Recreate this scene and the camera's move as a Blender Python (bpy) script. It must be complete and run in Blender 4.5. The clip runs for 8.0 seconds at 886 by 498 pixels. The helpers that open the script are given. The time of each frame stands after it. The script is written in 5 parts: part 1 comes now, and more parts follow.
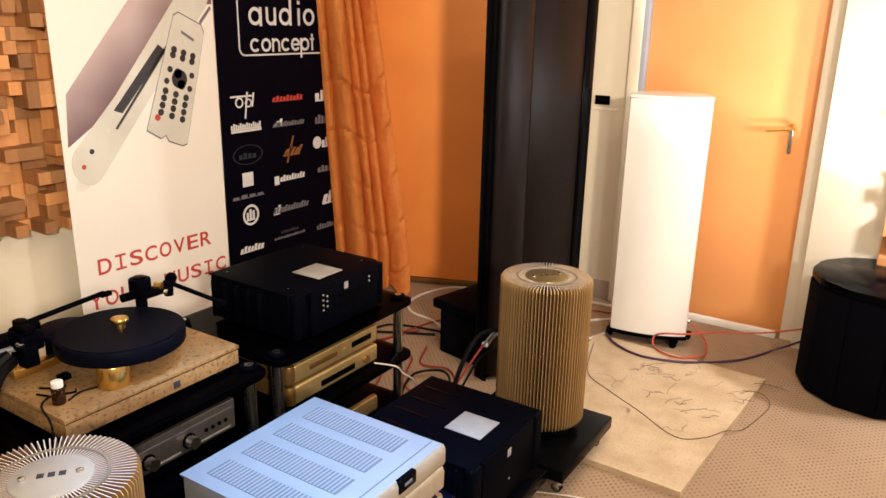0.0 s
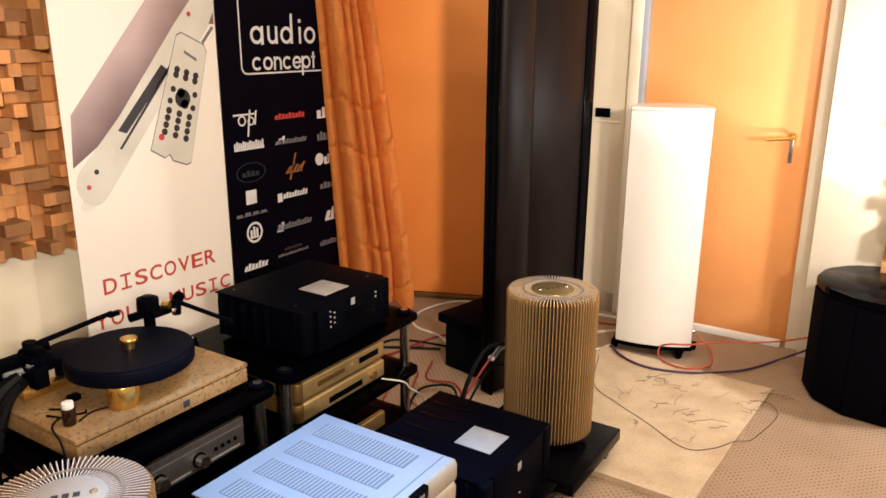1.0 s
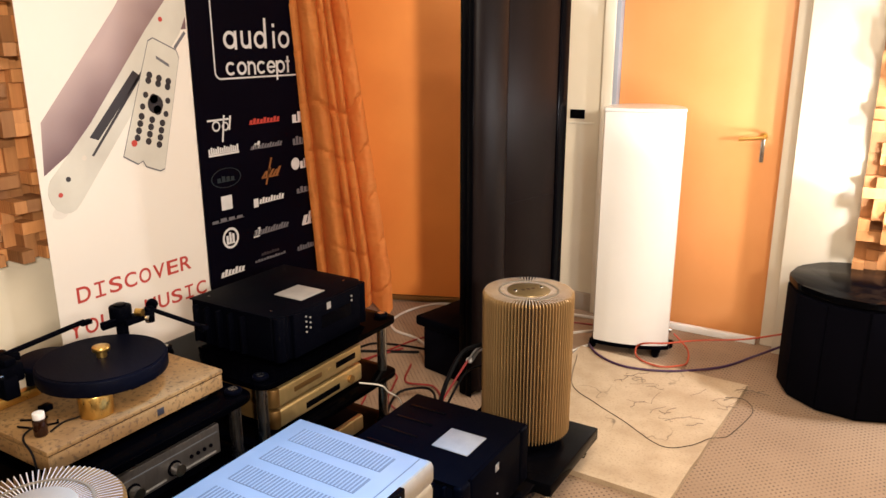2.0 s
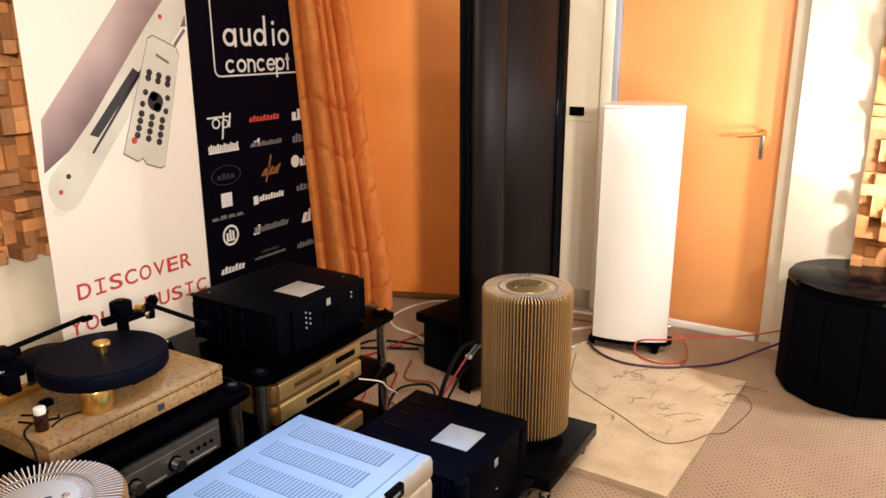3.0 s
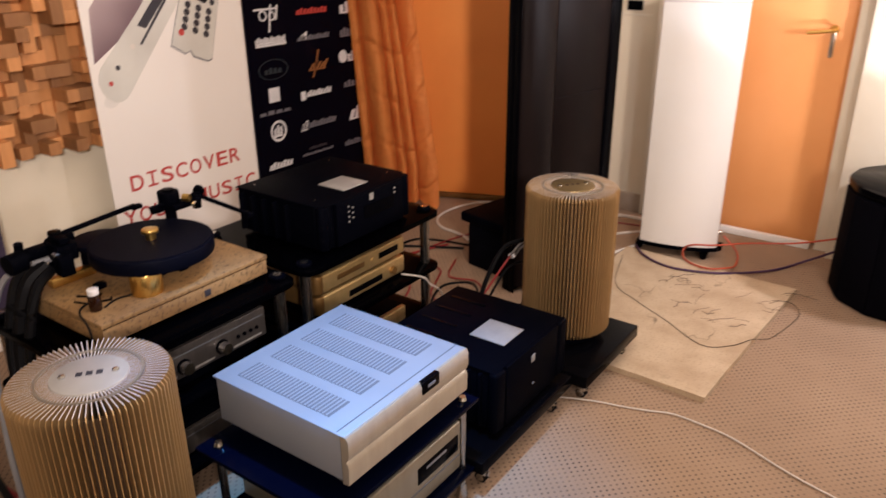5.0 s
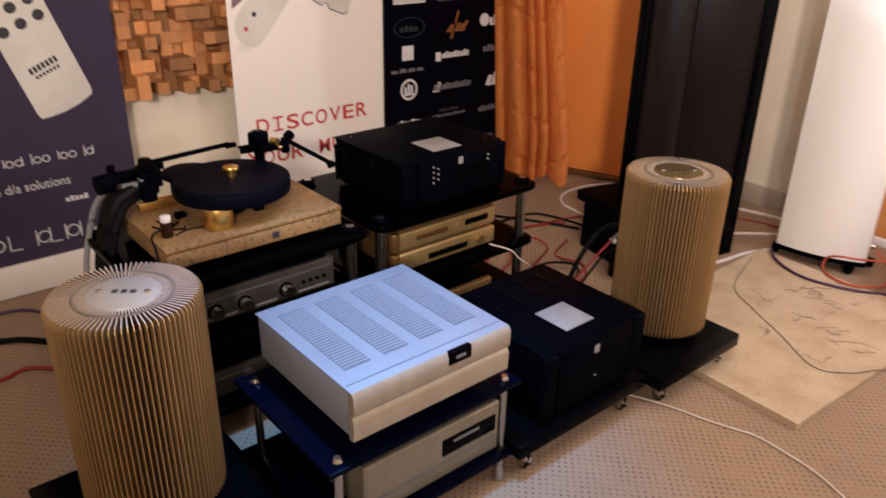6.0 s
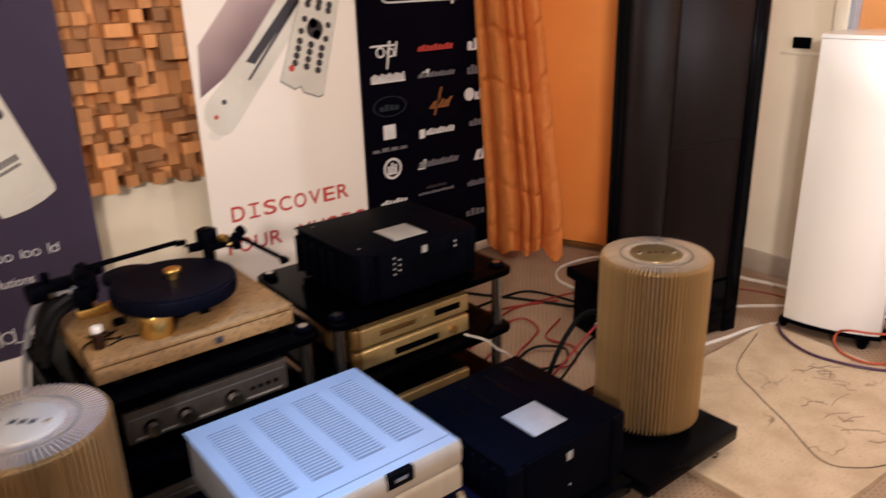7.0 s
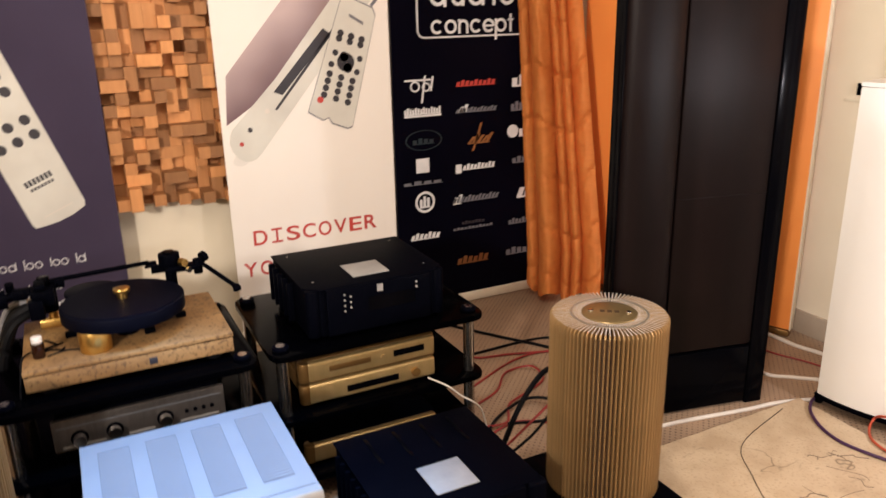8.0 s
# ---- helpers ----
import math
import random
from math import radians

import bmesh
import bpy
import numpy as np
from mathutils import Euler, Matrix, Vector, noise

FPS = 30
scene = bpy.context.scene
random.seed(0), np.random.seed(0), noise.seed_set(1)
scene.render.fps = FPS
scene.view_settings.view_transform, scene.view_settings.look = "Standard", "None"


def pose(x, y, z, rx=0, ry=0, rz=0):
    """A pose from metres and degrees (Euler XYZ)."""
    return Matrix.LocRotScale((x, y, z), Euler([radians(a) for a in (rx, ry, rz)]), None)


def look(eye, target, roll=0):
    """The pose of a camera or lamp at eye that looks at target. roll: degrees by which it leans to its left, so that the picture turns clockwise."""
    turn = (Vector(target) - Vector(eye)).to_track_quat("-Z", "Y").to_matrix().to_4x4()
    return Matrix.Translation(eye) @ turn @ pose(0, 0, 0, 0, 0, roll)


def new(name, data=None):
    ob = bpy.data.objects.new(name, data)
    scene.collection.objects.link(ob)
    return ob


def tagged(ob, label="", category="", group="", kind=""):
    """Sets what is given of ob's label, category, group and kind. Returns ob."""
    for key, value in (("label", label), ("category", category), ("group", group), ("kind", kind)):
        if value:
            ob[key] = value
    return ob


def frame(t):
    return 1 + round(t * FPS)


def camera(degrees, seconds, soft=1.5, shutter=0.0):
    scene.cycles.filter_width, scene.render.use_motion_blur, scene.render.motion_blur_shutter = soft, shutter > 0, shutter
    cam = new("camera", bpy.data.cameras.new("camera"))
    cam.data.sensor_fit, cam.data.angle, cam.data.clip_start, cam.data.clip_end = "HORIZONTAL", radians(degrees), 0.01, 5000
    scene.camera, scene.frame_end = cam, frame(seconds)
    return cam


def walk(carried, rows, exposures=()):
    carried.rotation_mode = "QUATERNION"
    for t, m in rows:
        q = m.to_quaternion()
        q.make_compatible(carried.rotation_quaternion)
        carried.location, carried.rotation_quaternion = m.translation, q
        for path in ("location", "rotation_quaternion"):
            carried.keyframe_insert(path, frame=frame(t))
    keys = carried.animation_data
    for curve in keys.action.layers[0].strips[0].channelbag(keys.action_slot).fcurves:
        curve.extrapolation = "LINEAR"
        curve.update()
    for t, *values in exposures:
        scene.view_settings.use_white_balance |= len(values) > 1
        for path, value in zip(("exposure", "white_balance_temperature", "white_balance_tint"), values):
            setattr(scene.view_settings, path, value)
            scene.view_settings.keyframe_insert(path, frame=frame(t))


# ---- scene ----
cam = camera(60.7, 8.0, shutter=0.75)
PATH = [
    (0, (-0.009, 0.017, 1.572), (-1.045, 1.626, 0.992), 1.2),
    (0.5, (-0.024, 0.009, 1.57), (-1.039, 1.628, 0.98), 0.8),
    (1, (-0.025, 0.0, 1.576), (-1.066, 1.619, 1.031), 0.3),
    (1.5, (-0.015, 0.008, 1.579), (-1.017, 1.654, 1.042), -0.1),
    (3, (0.003, 0.001, 1.573), (-0.997, 1.646, 1.031), -0.2),
    (3.5, (0.001, -0.008, 1.568), (-1.005, 1.627, 1.008), -0.2),
    (4, (0.001, -0.015, 1.556), (-1.007, 1.593, 0.924), -0.2),
    (4.2, (0.006, -0.017, 1.55), (-1.006, 1.573, 0.88), -0.1),
    (5.3, (0.064, 0.088, 1.528), (-1.092, 1.504, 0.716), 0.2),
    (5.5, (0.128, 0.153, 1.514), (-1.159, 1.456, 0.71), 1.2),
    (5.8, (0.204, 0.251, 1.498), (-1.145, 1.464, 0.656), 2.0),
    (6, (0.211, 0.28, 1.492), (-1.172, 1.454, 0.651), 1.2),
    (6.2, (0.243, 0.313, 1.496), (-1.185, 1.449, 0.678), 0.2),
    (6.5, (0.241, 0.367, 1.499), (-1.202, 1.501, 0.704), -0.2),
    (6.7, (0.229, 0.439, 1.515), (-1.245, 1.586, 0.799), -0.9),
    (7, (0.204, 0.561, 1.521), (-1.278, 1.713, 0.83), -1.7),
    (7.2, (0.209, 0.655, 1.53), (-1.24, 1.836, 0.819), -1.7),
    (7.5, (0.272, 0.804, 1.535), (-1.25, 1.939, 0.906), -3.5),
    (7.8, (0.4, 1.001, 1.522), (-1.266, 1.936, 0.929), -2.2),
    (8, (0.464, 1.089, 1.529), (-1.24, 1.937, 0.917), -1.2),
]
walk(cam, [(t, look(eye, target, roll)) for t, eye, target, roll in PATH],
     [(0, 0.41, 6750, 11), (4.2, 0.41, 6350, 11), (5.3, -0.09, 6350, 22), (6.8, -0.02, 6300, 20), (7.3, 0.18, 6350, 15), (8, 0.36, 6400, 14)])

# ---- light ----
world = bpy.data.worlds.new("room_dark")
scene.world = world
world.use_nodes = True
world.node_tree.nodes["Background"].inputs[0].default_value = (0.9, 0.75, 0.6, 1)
world.node_tree.nodes["Background"].inputs[1].default_value = 0.02


def lamp(name, kind, place, target, watts, colour, size=0.3, cone=60, size_y=None, blend=0.35):
    data = bpy.data.lights.new(name, kind)
    data.energy, data.color = watts, colour
    if kind == "AREA":
        data.size = size
        if size_y:
            data.shape, data.size_y = "RECTANGLE", size_y
    else:
        data.shadow_soft_size = size
    if kind == "SPOT":
        data.spot_size, data.spot_blend = radians(cone), blend
    ob = new(name, data)
    ob.matrix_world = look(place, target)
    return ob


# unseen soft fill added overhead in place of light bounced off the ceiling
lamp("overhead_fill_light", "AREA", (-0.4, 1.6, 2.64), (-0.4, 1.6, 0), 40, (1.0, 0.84, 0.68), 1.6)
lamp("uplighter_light", "SPOT", (0.45, 3.0, 0.27), (0.45, 3.0, 3), 110, (0.84, 0.90, 1.0), 0.05, 130, blend=0.10)
lamp("table_lamp_light", "POINT", (0.28, 3.52, 1.15), (0, 4, 1), 46, (0.98, 0.95, 0.98), 0.05)
# unseen key light added inside the room, placed by the shadows it casts
lamp("unseen_key_light", "SPOT", (1.95, -1.25, 2.3), (-1.05, 1.45, 2.35), 690, (1.0, 0.88, 0.76), 0.15, 74, blend=0.9)
lamp("ceiling_spot_light", "SPOT", (-0.92, 1.20, 2.6), (-1.10, 1.24, 0.5), 390, (0.06, 0.42, 1.0), 0.04, 42, blend=1.0)

# ---- materials ----


def nodes_of(name):
    m = bpy.data.materials.new(name)
    m.use_nodes = True
    nt = m.node_tree
    return m, nt.nodes, nt.links, nt.nodes["Principled BSDF"]


def mixed(nodes, links, fac, a, b):
    n = nodes.new("ShaderNodeMix")
    n.data_type = "RGBA"
    for sock, v in ((n.inputs[0], fac), (n.inputs[6], a), (n.inputs[7], b)):
        if isinstance(v, (int, float)):
            sock.default_value = v
        elif isinstance(v, tuple):
            sock.default_value = (*v[:3], 1)
        else:
            links.new(v, sock)
    return n.outputs[2]


def maths(nodes, links, op, a, b=None):
    n = nodes.new("ShaderNodeMath")
    n.operation = op
    for sock, v in zip(n.inputs, (a, b)):
        if v is None:
            continue
        if isinstance(v, (int, float)):
            sock.default_value = v
        else:
            links.new(v, sock)
    return n.outputs[0]


def ramped(nodes, links, fac, lo, hi):
    n = nodes.new("ShaderNodeMapRange")
    n.inputs[1].default_value, n.inputs[2].default_value = lo, hi
    links.new(fac, n.inputs[0])
    return n.outputs[0]


def noisy(nodes, links, scale, stretch=(1, 1, 1), detail=4, turn=(0, 0, 0), coord="Object"):
    tc, mp, nz = (nodes.new("ShaderNode" + k) for k in ("TexCoord", "Mapping", "TexNoise"))
    mp.inputs["Scale"].default_value, mp.inputs["Rotation"].default_value = stretch, turn
    nz.inputs["Scale"].default_value, nz.inputs["Detail"].default_value = scale, detail
    links.new(tc.outputs[coord], mp.inputs[0])
    links.new(mp.outputs[0], nz.inputs["Vector"])
    return nz.outputs["Fac"]


def bumped(nodes, links, bsdf, height, strength, distance=0.002):
    n = nodes.new("ShaderNodeBump")
    n.inputs["Strength"].default_value, n.inputs["Distance"].default_value = strength, distance
    links.new(height, n.inputs["Height"])
    links.new(n.outputs[0], bsdf.inputs["Normal"])


def plain(name, a, b=None, rough=0.5, metal=0.0, scale=9.0, fine=180.0, bump=0.15, stretch=(1, 1, 1), coat=0.0, spread=0.12, sheen=0.5, dust=0.0):
    """Two tones over a broad noise, a fine grain in relief and an uneven gloss."""
    m, nodes, links, bsdf = nodes_of(name)
    b = b or tuple(c * 0.82 for c in a)
    broad = ramped(nodes, links, noisy(nodes, links, scale, stretch), 0.3, 0.7)
    grain = noisy(nodes, links, fine, stretch, 3)
    tone = mixed(nodes, links, broad, a, b)
    if dust:
        specks = ramped(nodes, links, noisy(nodes, links, 210, detail=2), 0.70, 0.76)
        film = ramped(nodes, links, noisy(nodes, links, 5, detail=5), 0.45, 0.8)
        tone = mixed(nodes, links, maths(nodes, links, "MULTIPLY", specks, dust), tone, (0.12, 0.11, 0.10))
        tone = mixed(nodes, links, maths(nodes, links, "MULTIPLY", film, dust * 0.02), tone, (0.12, 0.11, 0.10))
    links.new(tone, bsdf.inputs["Base Color"])
    n = nodes.new("ShaderNodeMapRange")
    n.inputs[3].default_value, n.inputs[4].default_value = max(0.03, rough - spread), min(1, rough + spread)
    links.new(grain, n.inputs[0])
    links.new(n.outputs[0], bsdf.inputs["Roughness"])
    bsdf.inputs["Metallic"].default_value = metal
    bsdf.inputs["Specular IOR Level"].default_value = sheen
    bsdf.inputs["Coat Weight"].default_value = coat
    if bump:
        bumped(nodes, links, bsdf, grain, bump, 0.001)
    return m


def random_tone(m, amount=0.5):
    """Lets each separate piece differ in brightness."""
    nodes, links = m.node_tree.nodes, m.node_tree.links
    bsdf = nodes["Principled BSDF"]
    src = bsdf.inputs["Base Color"].links[0].from_socket
    info, hsv, rng = nodes.new("ShaderNodeObjectInfo"), nodes.new("ShaderNodeHueSaturation"), nodes.new("ShaderNodeMapRange")
    rng.inputs[3].default_value, rng.inputs[4].default_value = 1 - amount, 1 + amount
    links.new(info.outputs["Random"], rng.inputs[0])
    links.new(rng.outputs[0], hsv.inputs["Value"])
    links.new(src, hsv.inputs["Color"])
    links.new(hsv.outputs[0], bsdf.inputs["Base Color"])
    return m


def carpet_material():
    m, nodes, links, bsdf = nodes_of("carpet_dotted_beige")
    tc, mp, fr, sub, ln = (nodes.new("ShaderNode" + k) for k in ("TexCoord", "Mapping", "VectorMath", "VectorMath", "VectorMath"))
    mp.inputs["Scale"].default_value = (1 / 0.0195, 1 / 0.0195, 0)
    mp.inputs["Rotation"].default_value = (0, 0, radians(45))
    fr.operation, sub.operation, ln.operation = "FRACTION", "SUBTRACT", "LENGTH"
    sub.inputs[1].default_value = (0.5, 0.5, 0)
    links.new(tc.outputs["Object"], mp.inputs[0])
    links.new(mp.outputs[0], fr.inputs[0])
    links.new(fr.outputs[0], sub.inputs[0])
    links.new(sub.outputs[0], ln.inputs[0])
    dot = maths(nodes, links, "SUBTRACT", 1.0, ramped(nodes, links, ln.outputs["Value"], 0.14, 0.25))
    wear = ramped(nodes, links, noisy(nodes, links, 14), 0.25, 0.6)
    dot = maths(nodes, links, "MULTIPLY", dot, wear)
    pile = noisy(nodes, links, 420, detail=3)
    base = mixed(nodes, links, ramped(nodes, links, noisy(nodes, links, 2.2), 0.3, 0.7), (0.40, 0.27, 0.168), (0.325, 0.213, 0.13))
    base = mixed(nodes, links, maths(nodes, links, "MULTIPLY", ramped(nodes, links, pile, 0.35, 0.75), 0.45), base, (0.20, 0.13, 0.085))
    links.new(mixed(nodes, links, maths(nodes, links, "MULTIPLY", dot, 0.95), base, (0.085, 0.056, 0.038)), bsdf.inputs["Base Color"])
    bsdf.inputs["Roughness"].default_value = 0.95
    bumped(nodes, links, bsdf, pile, 0.7, 0.004)
    return m


def wood_material(name, a, b):
    m, nodes, links, bsdf = nodes_of(name)
    grain = noisy(nodes, links, 26, (1, 1, 0.12), 6)
    links.new(mixed(nodes, links, ramped(nodes, links, grain, 0.3, 0.7), a, b), bsdf.inputs["Base Color"])
    bsdf.inputs["Roughness"].default_value = 0.62
    bumped(nodes, links, bsdf, grain, 0.25, 0.001)
    return m


def stone_material(name, a, b, speck, amount, vein=None):
    m, nodes, links, bsdf = nodes_of(name)
    base = mixed(nodes, links, ramped(nodes, links, noisy(nodes, links, 7, detail=6), 0.3, 0.7), a, b)
    spots = ramped(nodes, links, noisy(nodes, links, 95, detail=6), 0.54, 0.63)
    base = mixed(nodes, links, maths(nodes, links, "MULTIPLY", spots, amount), base, speck)
    if vein:
        n = noisy(nodes, links, 5.5, (1, 0.6, 1), 3, (0, 0, 0.7))
        line = maths(nodes, links, "SUBTRACT", 1.0, ramped(nodes, links, maths(nodes, links, "ABSOLUTE", maths(nodes, links, "SUBTRACT", n, 0.5)), 0.0, 0.012))
        patch = ramped(nodes, links, noisy(nodes, links, 4.0, detail=2), 0.52, 0.62)
        base = mixed(nodes, links, maths(nodes, links, "MULTIPLY", maths(nodes, links, "MULTIPLY", line, patch), 0.8), base, vein)
    links.new(base, bsdf.inputs["Base Color"])
    bsdf.inputs["Roughness"].default_value = 0.6
    bsdf.inputs["Specular IOR Level"].default_value = 0.3
    bumped(nodes, links, bsdf, spots, 0.2, 0.001)
    return m


def cloth_material():
    m, nodes, links, bsdf = nodes_of("curtain_orange_cloth")
    weave = noisy(nodes, links, 420, (1, 1, 0.4), 3)
    rumple = noisy(nodes, links, 22, (1, 1, 2.2), 5)
    tone = mixed(nodes, links, ramped(nodes, links, noisy(nodes, links, 6, (1, 1, 0.5)), 0.3, 0.7), (0.92, 0.365, 0.085), (0.84, 0.30, 0.065))
    links.new(mixed(nodes, links, maths(nodes, links, "MULTIPLY", ramped(nodes, links, rumple, 0.45, 0.75), 0.25), tone, (0.66, 0.20, 0.04)), bsdf.inputs["Base Color"])
    bsdf.inputs["Roughness"].default_value = 0.7
    bumped(nodes, links, bsdf, maths(nodes, links, "ADD", maths(nodes, links, "MULTIPLY", weave, 0.08), rumple), 0.55, 0.012)
    return m


def print_shade(name, light, dark):
    """Printed tone that runs from light at the outer edges to dark along the middle of the printed box."""
    m, nodes, links, bsdf = nodes_of(name)
    tc, dot = nodes.new("ShaderNodeTexCoord"), nodes.new("ShaderNodeVectorMath")
    dot.operation = "DOT_PRODUCT"
    dot.inputs[1].default_value = (0, 0.70, -0.714)
    links.new(tc.outputs["Object"], dot.inputs[0])
    across = ramped(nodes, links, dot.outputs["Value"], 0.27, 0.50)
    across = maths(nodes, links, "ADD", across, maths(nodes, links, "MULTIPLY", maths(nodes, links, "SUBTRACT", noisy(nodes, links, 2.6, (1, 1, 1), 2), 0.5), 0.9))
    links.new(mixed(nodes, links, ramped(nodes, links, across, 0.1, 1.0), light, dark), bsdf.inputs["Base Color"])
    bsdf.inputs["Roughness"].default_value = 0.45
    return m


CARPET = carpet_material()
CREAM = plain("wall_cream_paint", (0.80, 0.72, 0.56), (0.74, 0.66, 0.50), 0.8, scale=3, fine=240, bump=0.2)
CEIL = plain("ceiling_white_paint", (0.8, 0.78, 0.73), rough=0.9)
TRIM = plain("trim_cream_gloss", (0.80, 0.74, 0.60), (0.74, 0.67, 0.52), 0.4, scale=5)
# cream skirting, browned to put in the shade at the wall's foot
SKIRT = plain("skirting_shaded_cream", (0.40, 0.33, 0.25), (0.34, 0.27, 0.20), 0.5, scale=5)
ORANGE = plain("door_orange_paint", (0.88, 0.395, 0.14), (0.82, 0.355, 0.115), 0.40, scale=2.5, fine=120, bump=0.08)
LEAFO = plain("leaf_orange_paint", (0.92, 0.32, 0.065), (0.84, 0.275, 0.055), 0.55, scale=2.5, fine=120, bump=0.08)
CLOTH = cloth_material()
WOOD = random_tone(wood_material("block_wood", (0.56, 0.26, 0.09), (0.35, 0.14, 0.042)), 0.48)
BACK = wood_material("diffuser_back", (0.25, 0.12, 0.05), (0.18, 0.08, 0.03))
WHITEV = plain("banner_white_vinyl", (0.82, 0.78, 0.71), (0.80, 0.75, 0.68), 0.45, scale=2, fine=60, bump=0.05)
BLACKV = plain("banner_black_vinyl", (0.0016, 0.0014, 0.0042), (0.0026, 0.0022, 0.0062), 0.36, scale=2, fine=60, bump=0.05, sheen=0.025)
GREYV = plain("banner_slate_vinyl", (0.058, 0.046, 0.078), (0.047, 0.037, 0.064), 0.5, scale=2, fine=60, bump=0.05, sheen=0.025)
INK_RED = plain("ink_red", (0.52, 0.055, 0.042), rough=0.5, bump=0)
INK_WHITE = plain("ink_white", (0.72, 0.72, 0.72), rough=0.5, bump=0)
INK_GREY = plain("ink_grey", (0.16, 0.16, 0.18), rough=0.5, bump=0)
INK_DARK = plain("ink_dark", (0.03, 0.028, 0.035), rough=0.5, bump=0)
INK_GOLD = plain("ink_gold", (0.26, 0.10, 0.03), rough=0.5, bump=0)
INK_TEAL = plain("ink_dim_teal", (0.012, 0.026, 0.034), rough=0.5, bump=0)
JAMB_SHADED = plain("jamb_blue_grey_shade", (0.36, 0.39, 0.44), (0.31, 0.34, 0.39), 0.45, scale=5)
INK_PALE = plain("ink_pale_grey", (0.66, 0.65, 0.58), (0.55, 0.53, 0.47), 0.5, scale=4, bump=0)
SHADOW_INKS = [plain("ink_shadow_tint", tuple(c * (0.985 - 0.026 * k) for c in (0.82, 0.78, 0.71)), None, 0.45, scale=2, bump=0) for k in range(7)]
INK_SOFT = plain("ink_soft_shadow", (0.70, 0.65, 0.57), (0.62, 0.57, 0.50), 0.5, scale=4, bump=0)
# bluish base tone carries the overhead spot's blue sheen on the black cases
BLACKM = plain("black_powder_coat", (0.0008, 0.0010, 0.0024), (0.0011, 0.0013, 0.0031), 0.45, 0.0, scale=5, fine=500, bump=0.2, sheen=0.012, dust=0.15)
BLACKG = plain("black_gloss", (0.0014, 0.0014, 0.0022), rough=0.18, scale=4, bump=0.0, spread=0.06, sheen=0.028, dust=0.12)
GLASSB = plain("black_glass_shelf", (0.0005, 0.0005, 0.0008), rough=0.14, scale=4, bump=0.0, spread=0.05, sheen=0.014)
# low stand's glass: the blue of the overhead spot is put into its colour
BLUE_LIT_GLASS = plain("smoked_glass_blue_light", (0.0008, 0.0016, 0.0075), rough=0.16, scale=4, bump=0.0, spread=0.05, sheen=0.03)
GRILLE = plain("speaker_black_grille", (0.0085, 0.0047, 0.0044), (0.0035, 0.0020, 0.0020), 0.40, scale=9, fine=700, bump=0.4, stretch=(1, 1, 0.02), sheen=0.09)
FABRIC = plain("black_speaker_cloth", (0.002, 0.002, 0.004), (0.003, 0.003, 0.006), 0.8, scale=3, fine=900, bump=0.4, sheen=0.025)
RUBBER = plain("black_rubber", (0.007, 0.007, 0.008), rough=0.6, sheen=0.025)
CHROME = plain("chrome", (0.75, 0.74, 0.72), rough=0.16, metal=1, bump=0, spread=0.06)
STEEL = plain("brushed_steel", (0.52, 0.50, 0.47), (0.44, 0.42, 0.39), 0.24, 1, scale=12, fine=300, bump=0.1, stretch=(1, 8, 1))
BRASS = plain("polished_brass", (0.80, 0.53, 0.17), (0.72, 0.46, 0.13), 0.30, 1, bump=0, spread=0.08)
SILVER = plain("silver_case_paint", (0.27, 0.285, 0.31), (0.24, 0.255, 0.28), 0.48, 0.2, scale=6, fine=600, bump=0.12)
CHAMP = plain("champagne_front", (0.44, 0.39, 0.31), (0.39, 0.34, 0.27), 0.4, 0.5, scale=6, fine=400, bump=0.1, stretch=(1, 6, 1))
# greenish-grey case; its darker tone also holds the shade under the shelf
PLAYER = plain("dull_shaded_player_case", (0.29, 0.255, 0.19), (0.24, 0.21, 0.155), 0.42, 0.5, scale=6, fine=400, bump=0.1, stretch=(1, 6, 1))
SLOT = plain("vent_grey", (0.125, 0.13, 0.145), (0.105, 0.11, 0.125), 0.6)
GOLD = plain("gold_front", (0.60, 0.43, 0.20), (0.52, 0.37, 0.16), 0.34, 0.7, scale=7, fine=400, bump=0.08, stretch=(1, 6, 1))
BRONZE = plain("bronze_side", (0.30, 0.17, 0.055), (0.22, 0.12, 0.04), 0.4, 0.7, scale=7)
FIN = random_tone(plain("champagne_fin", (0.53, 0.345, 0.155), (0.45, 0.285, 0.12), 0.40, 0.6, scale=5, fine=200, bump=0.05), 0.10)
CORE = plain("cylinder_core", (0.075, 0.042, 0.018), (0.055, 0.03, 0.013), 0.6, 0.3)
DULLB = plain("dull_bronze_disc", (0.30, 0.215, 0.10), (0.24, 0.17, 0.075), 0.34, 0.7, scale=14, bump=0.04)
FIN_TOP_LIT = plain("lit_fin_top", (0.84, 0.79, 0.75), (0.76, 0.71, 0.67), 0.4, 0.35, scale=30, bump=0)
# near amplifier's disc: the pale reflection of the light above is in its colour
PALE_LIT = plain("lit_top_disc", (0.52, 0.49, 0.43), (0.46, 0.43, 0.37), 0.38, 0.4, scale=12, bump=0.03)
RING = plain("pale_ring", (0.42, 0.37, 0.29), rough=0.35, metal=0.7, bump=0.05)
LABEL = plain("aluminium_plate", (0.34, 0.33, 0.31), (0.28, 0.27, 0.26), 0.55, 0.3, scale=16)
WHITEP = plain("white_lacquer", (0.83, 0.81, 0.76), (0.80, 0.78, 0.73), 0.3, scale=3, fine=90, bump=0.0, coat=0.3, spread=0.03)
GRANITE = stone_material("speckled_granite", (0.36, 0.215, 0.088), (0.20, 0.105, 0.038), (0.055, 0.03, 0.015), 0.6)
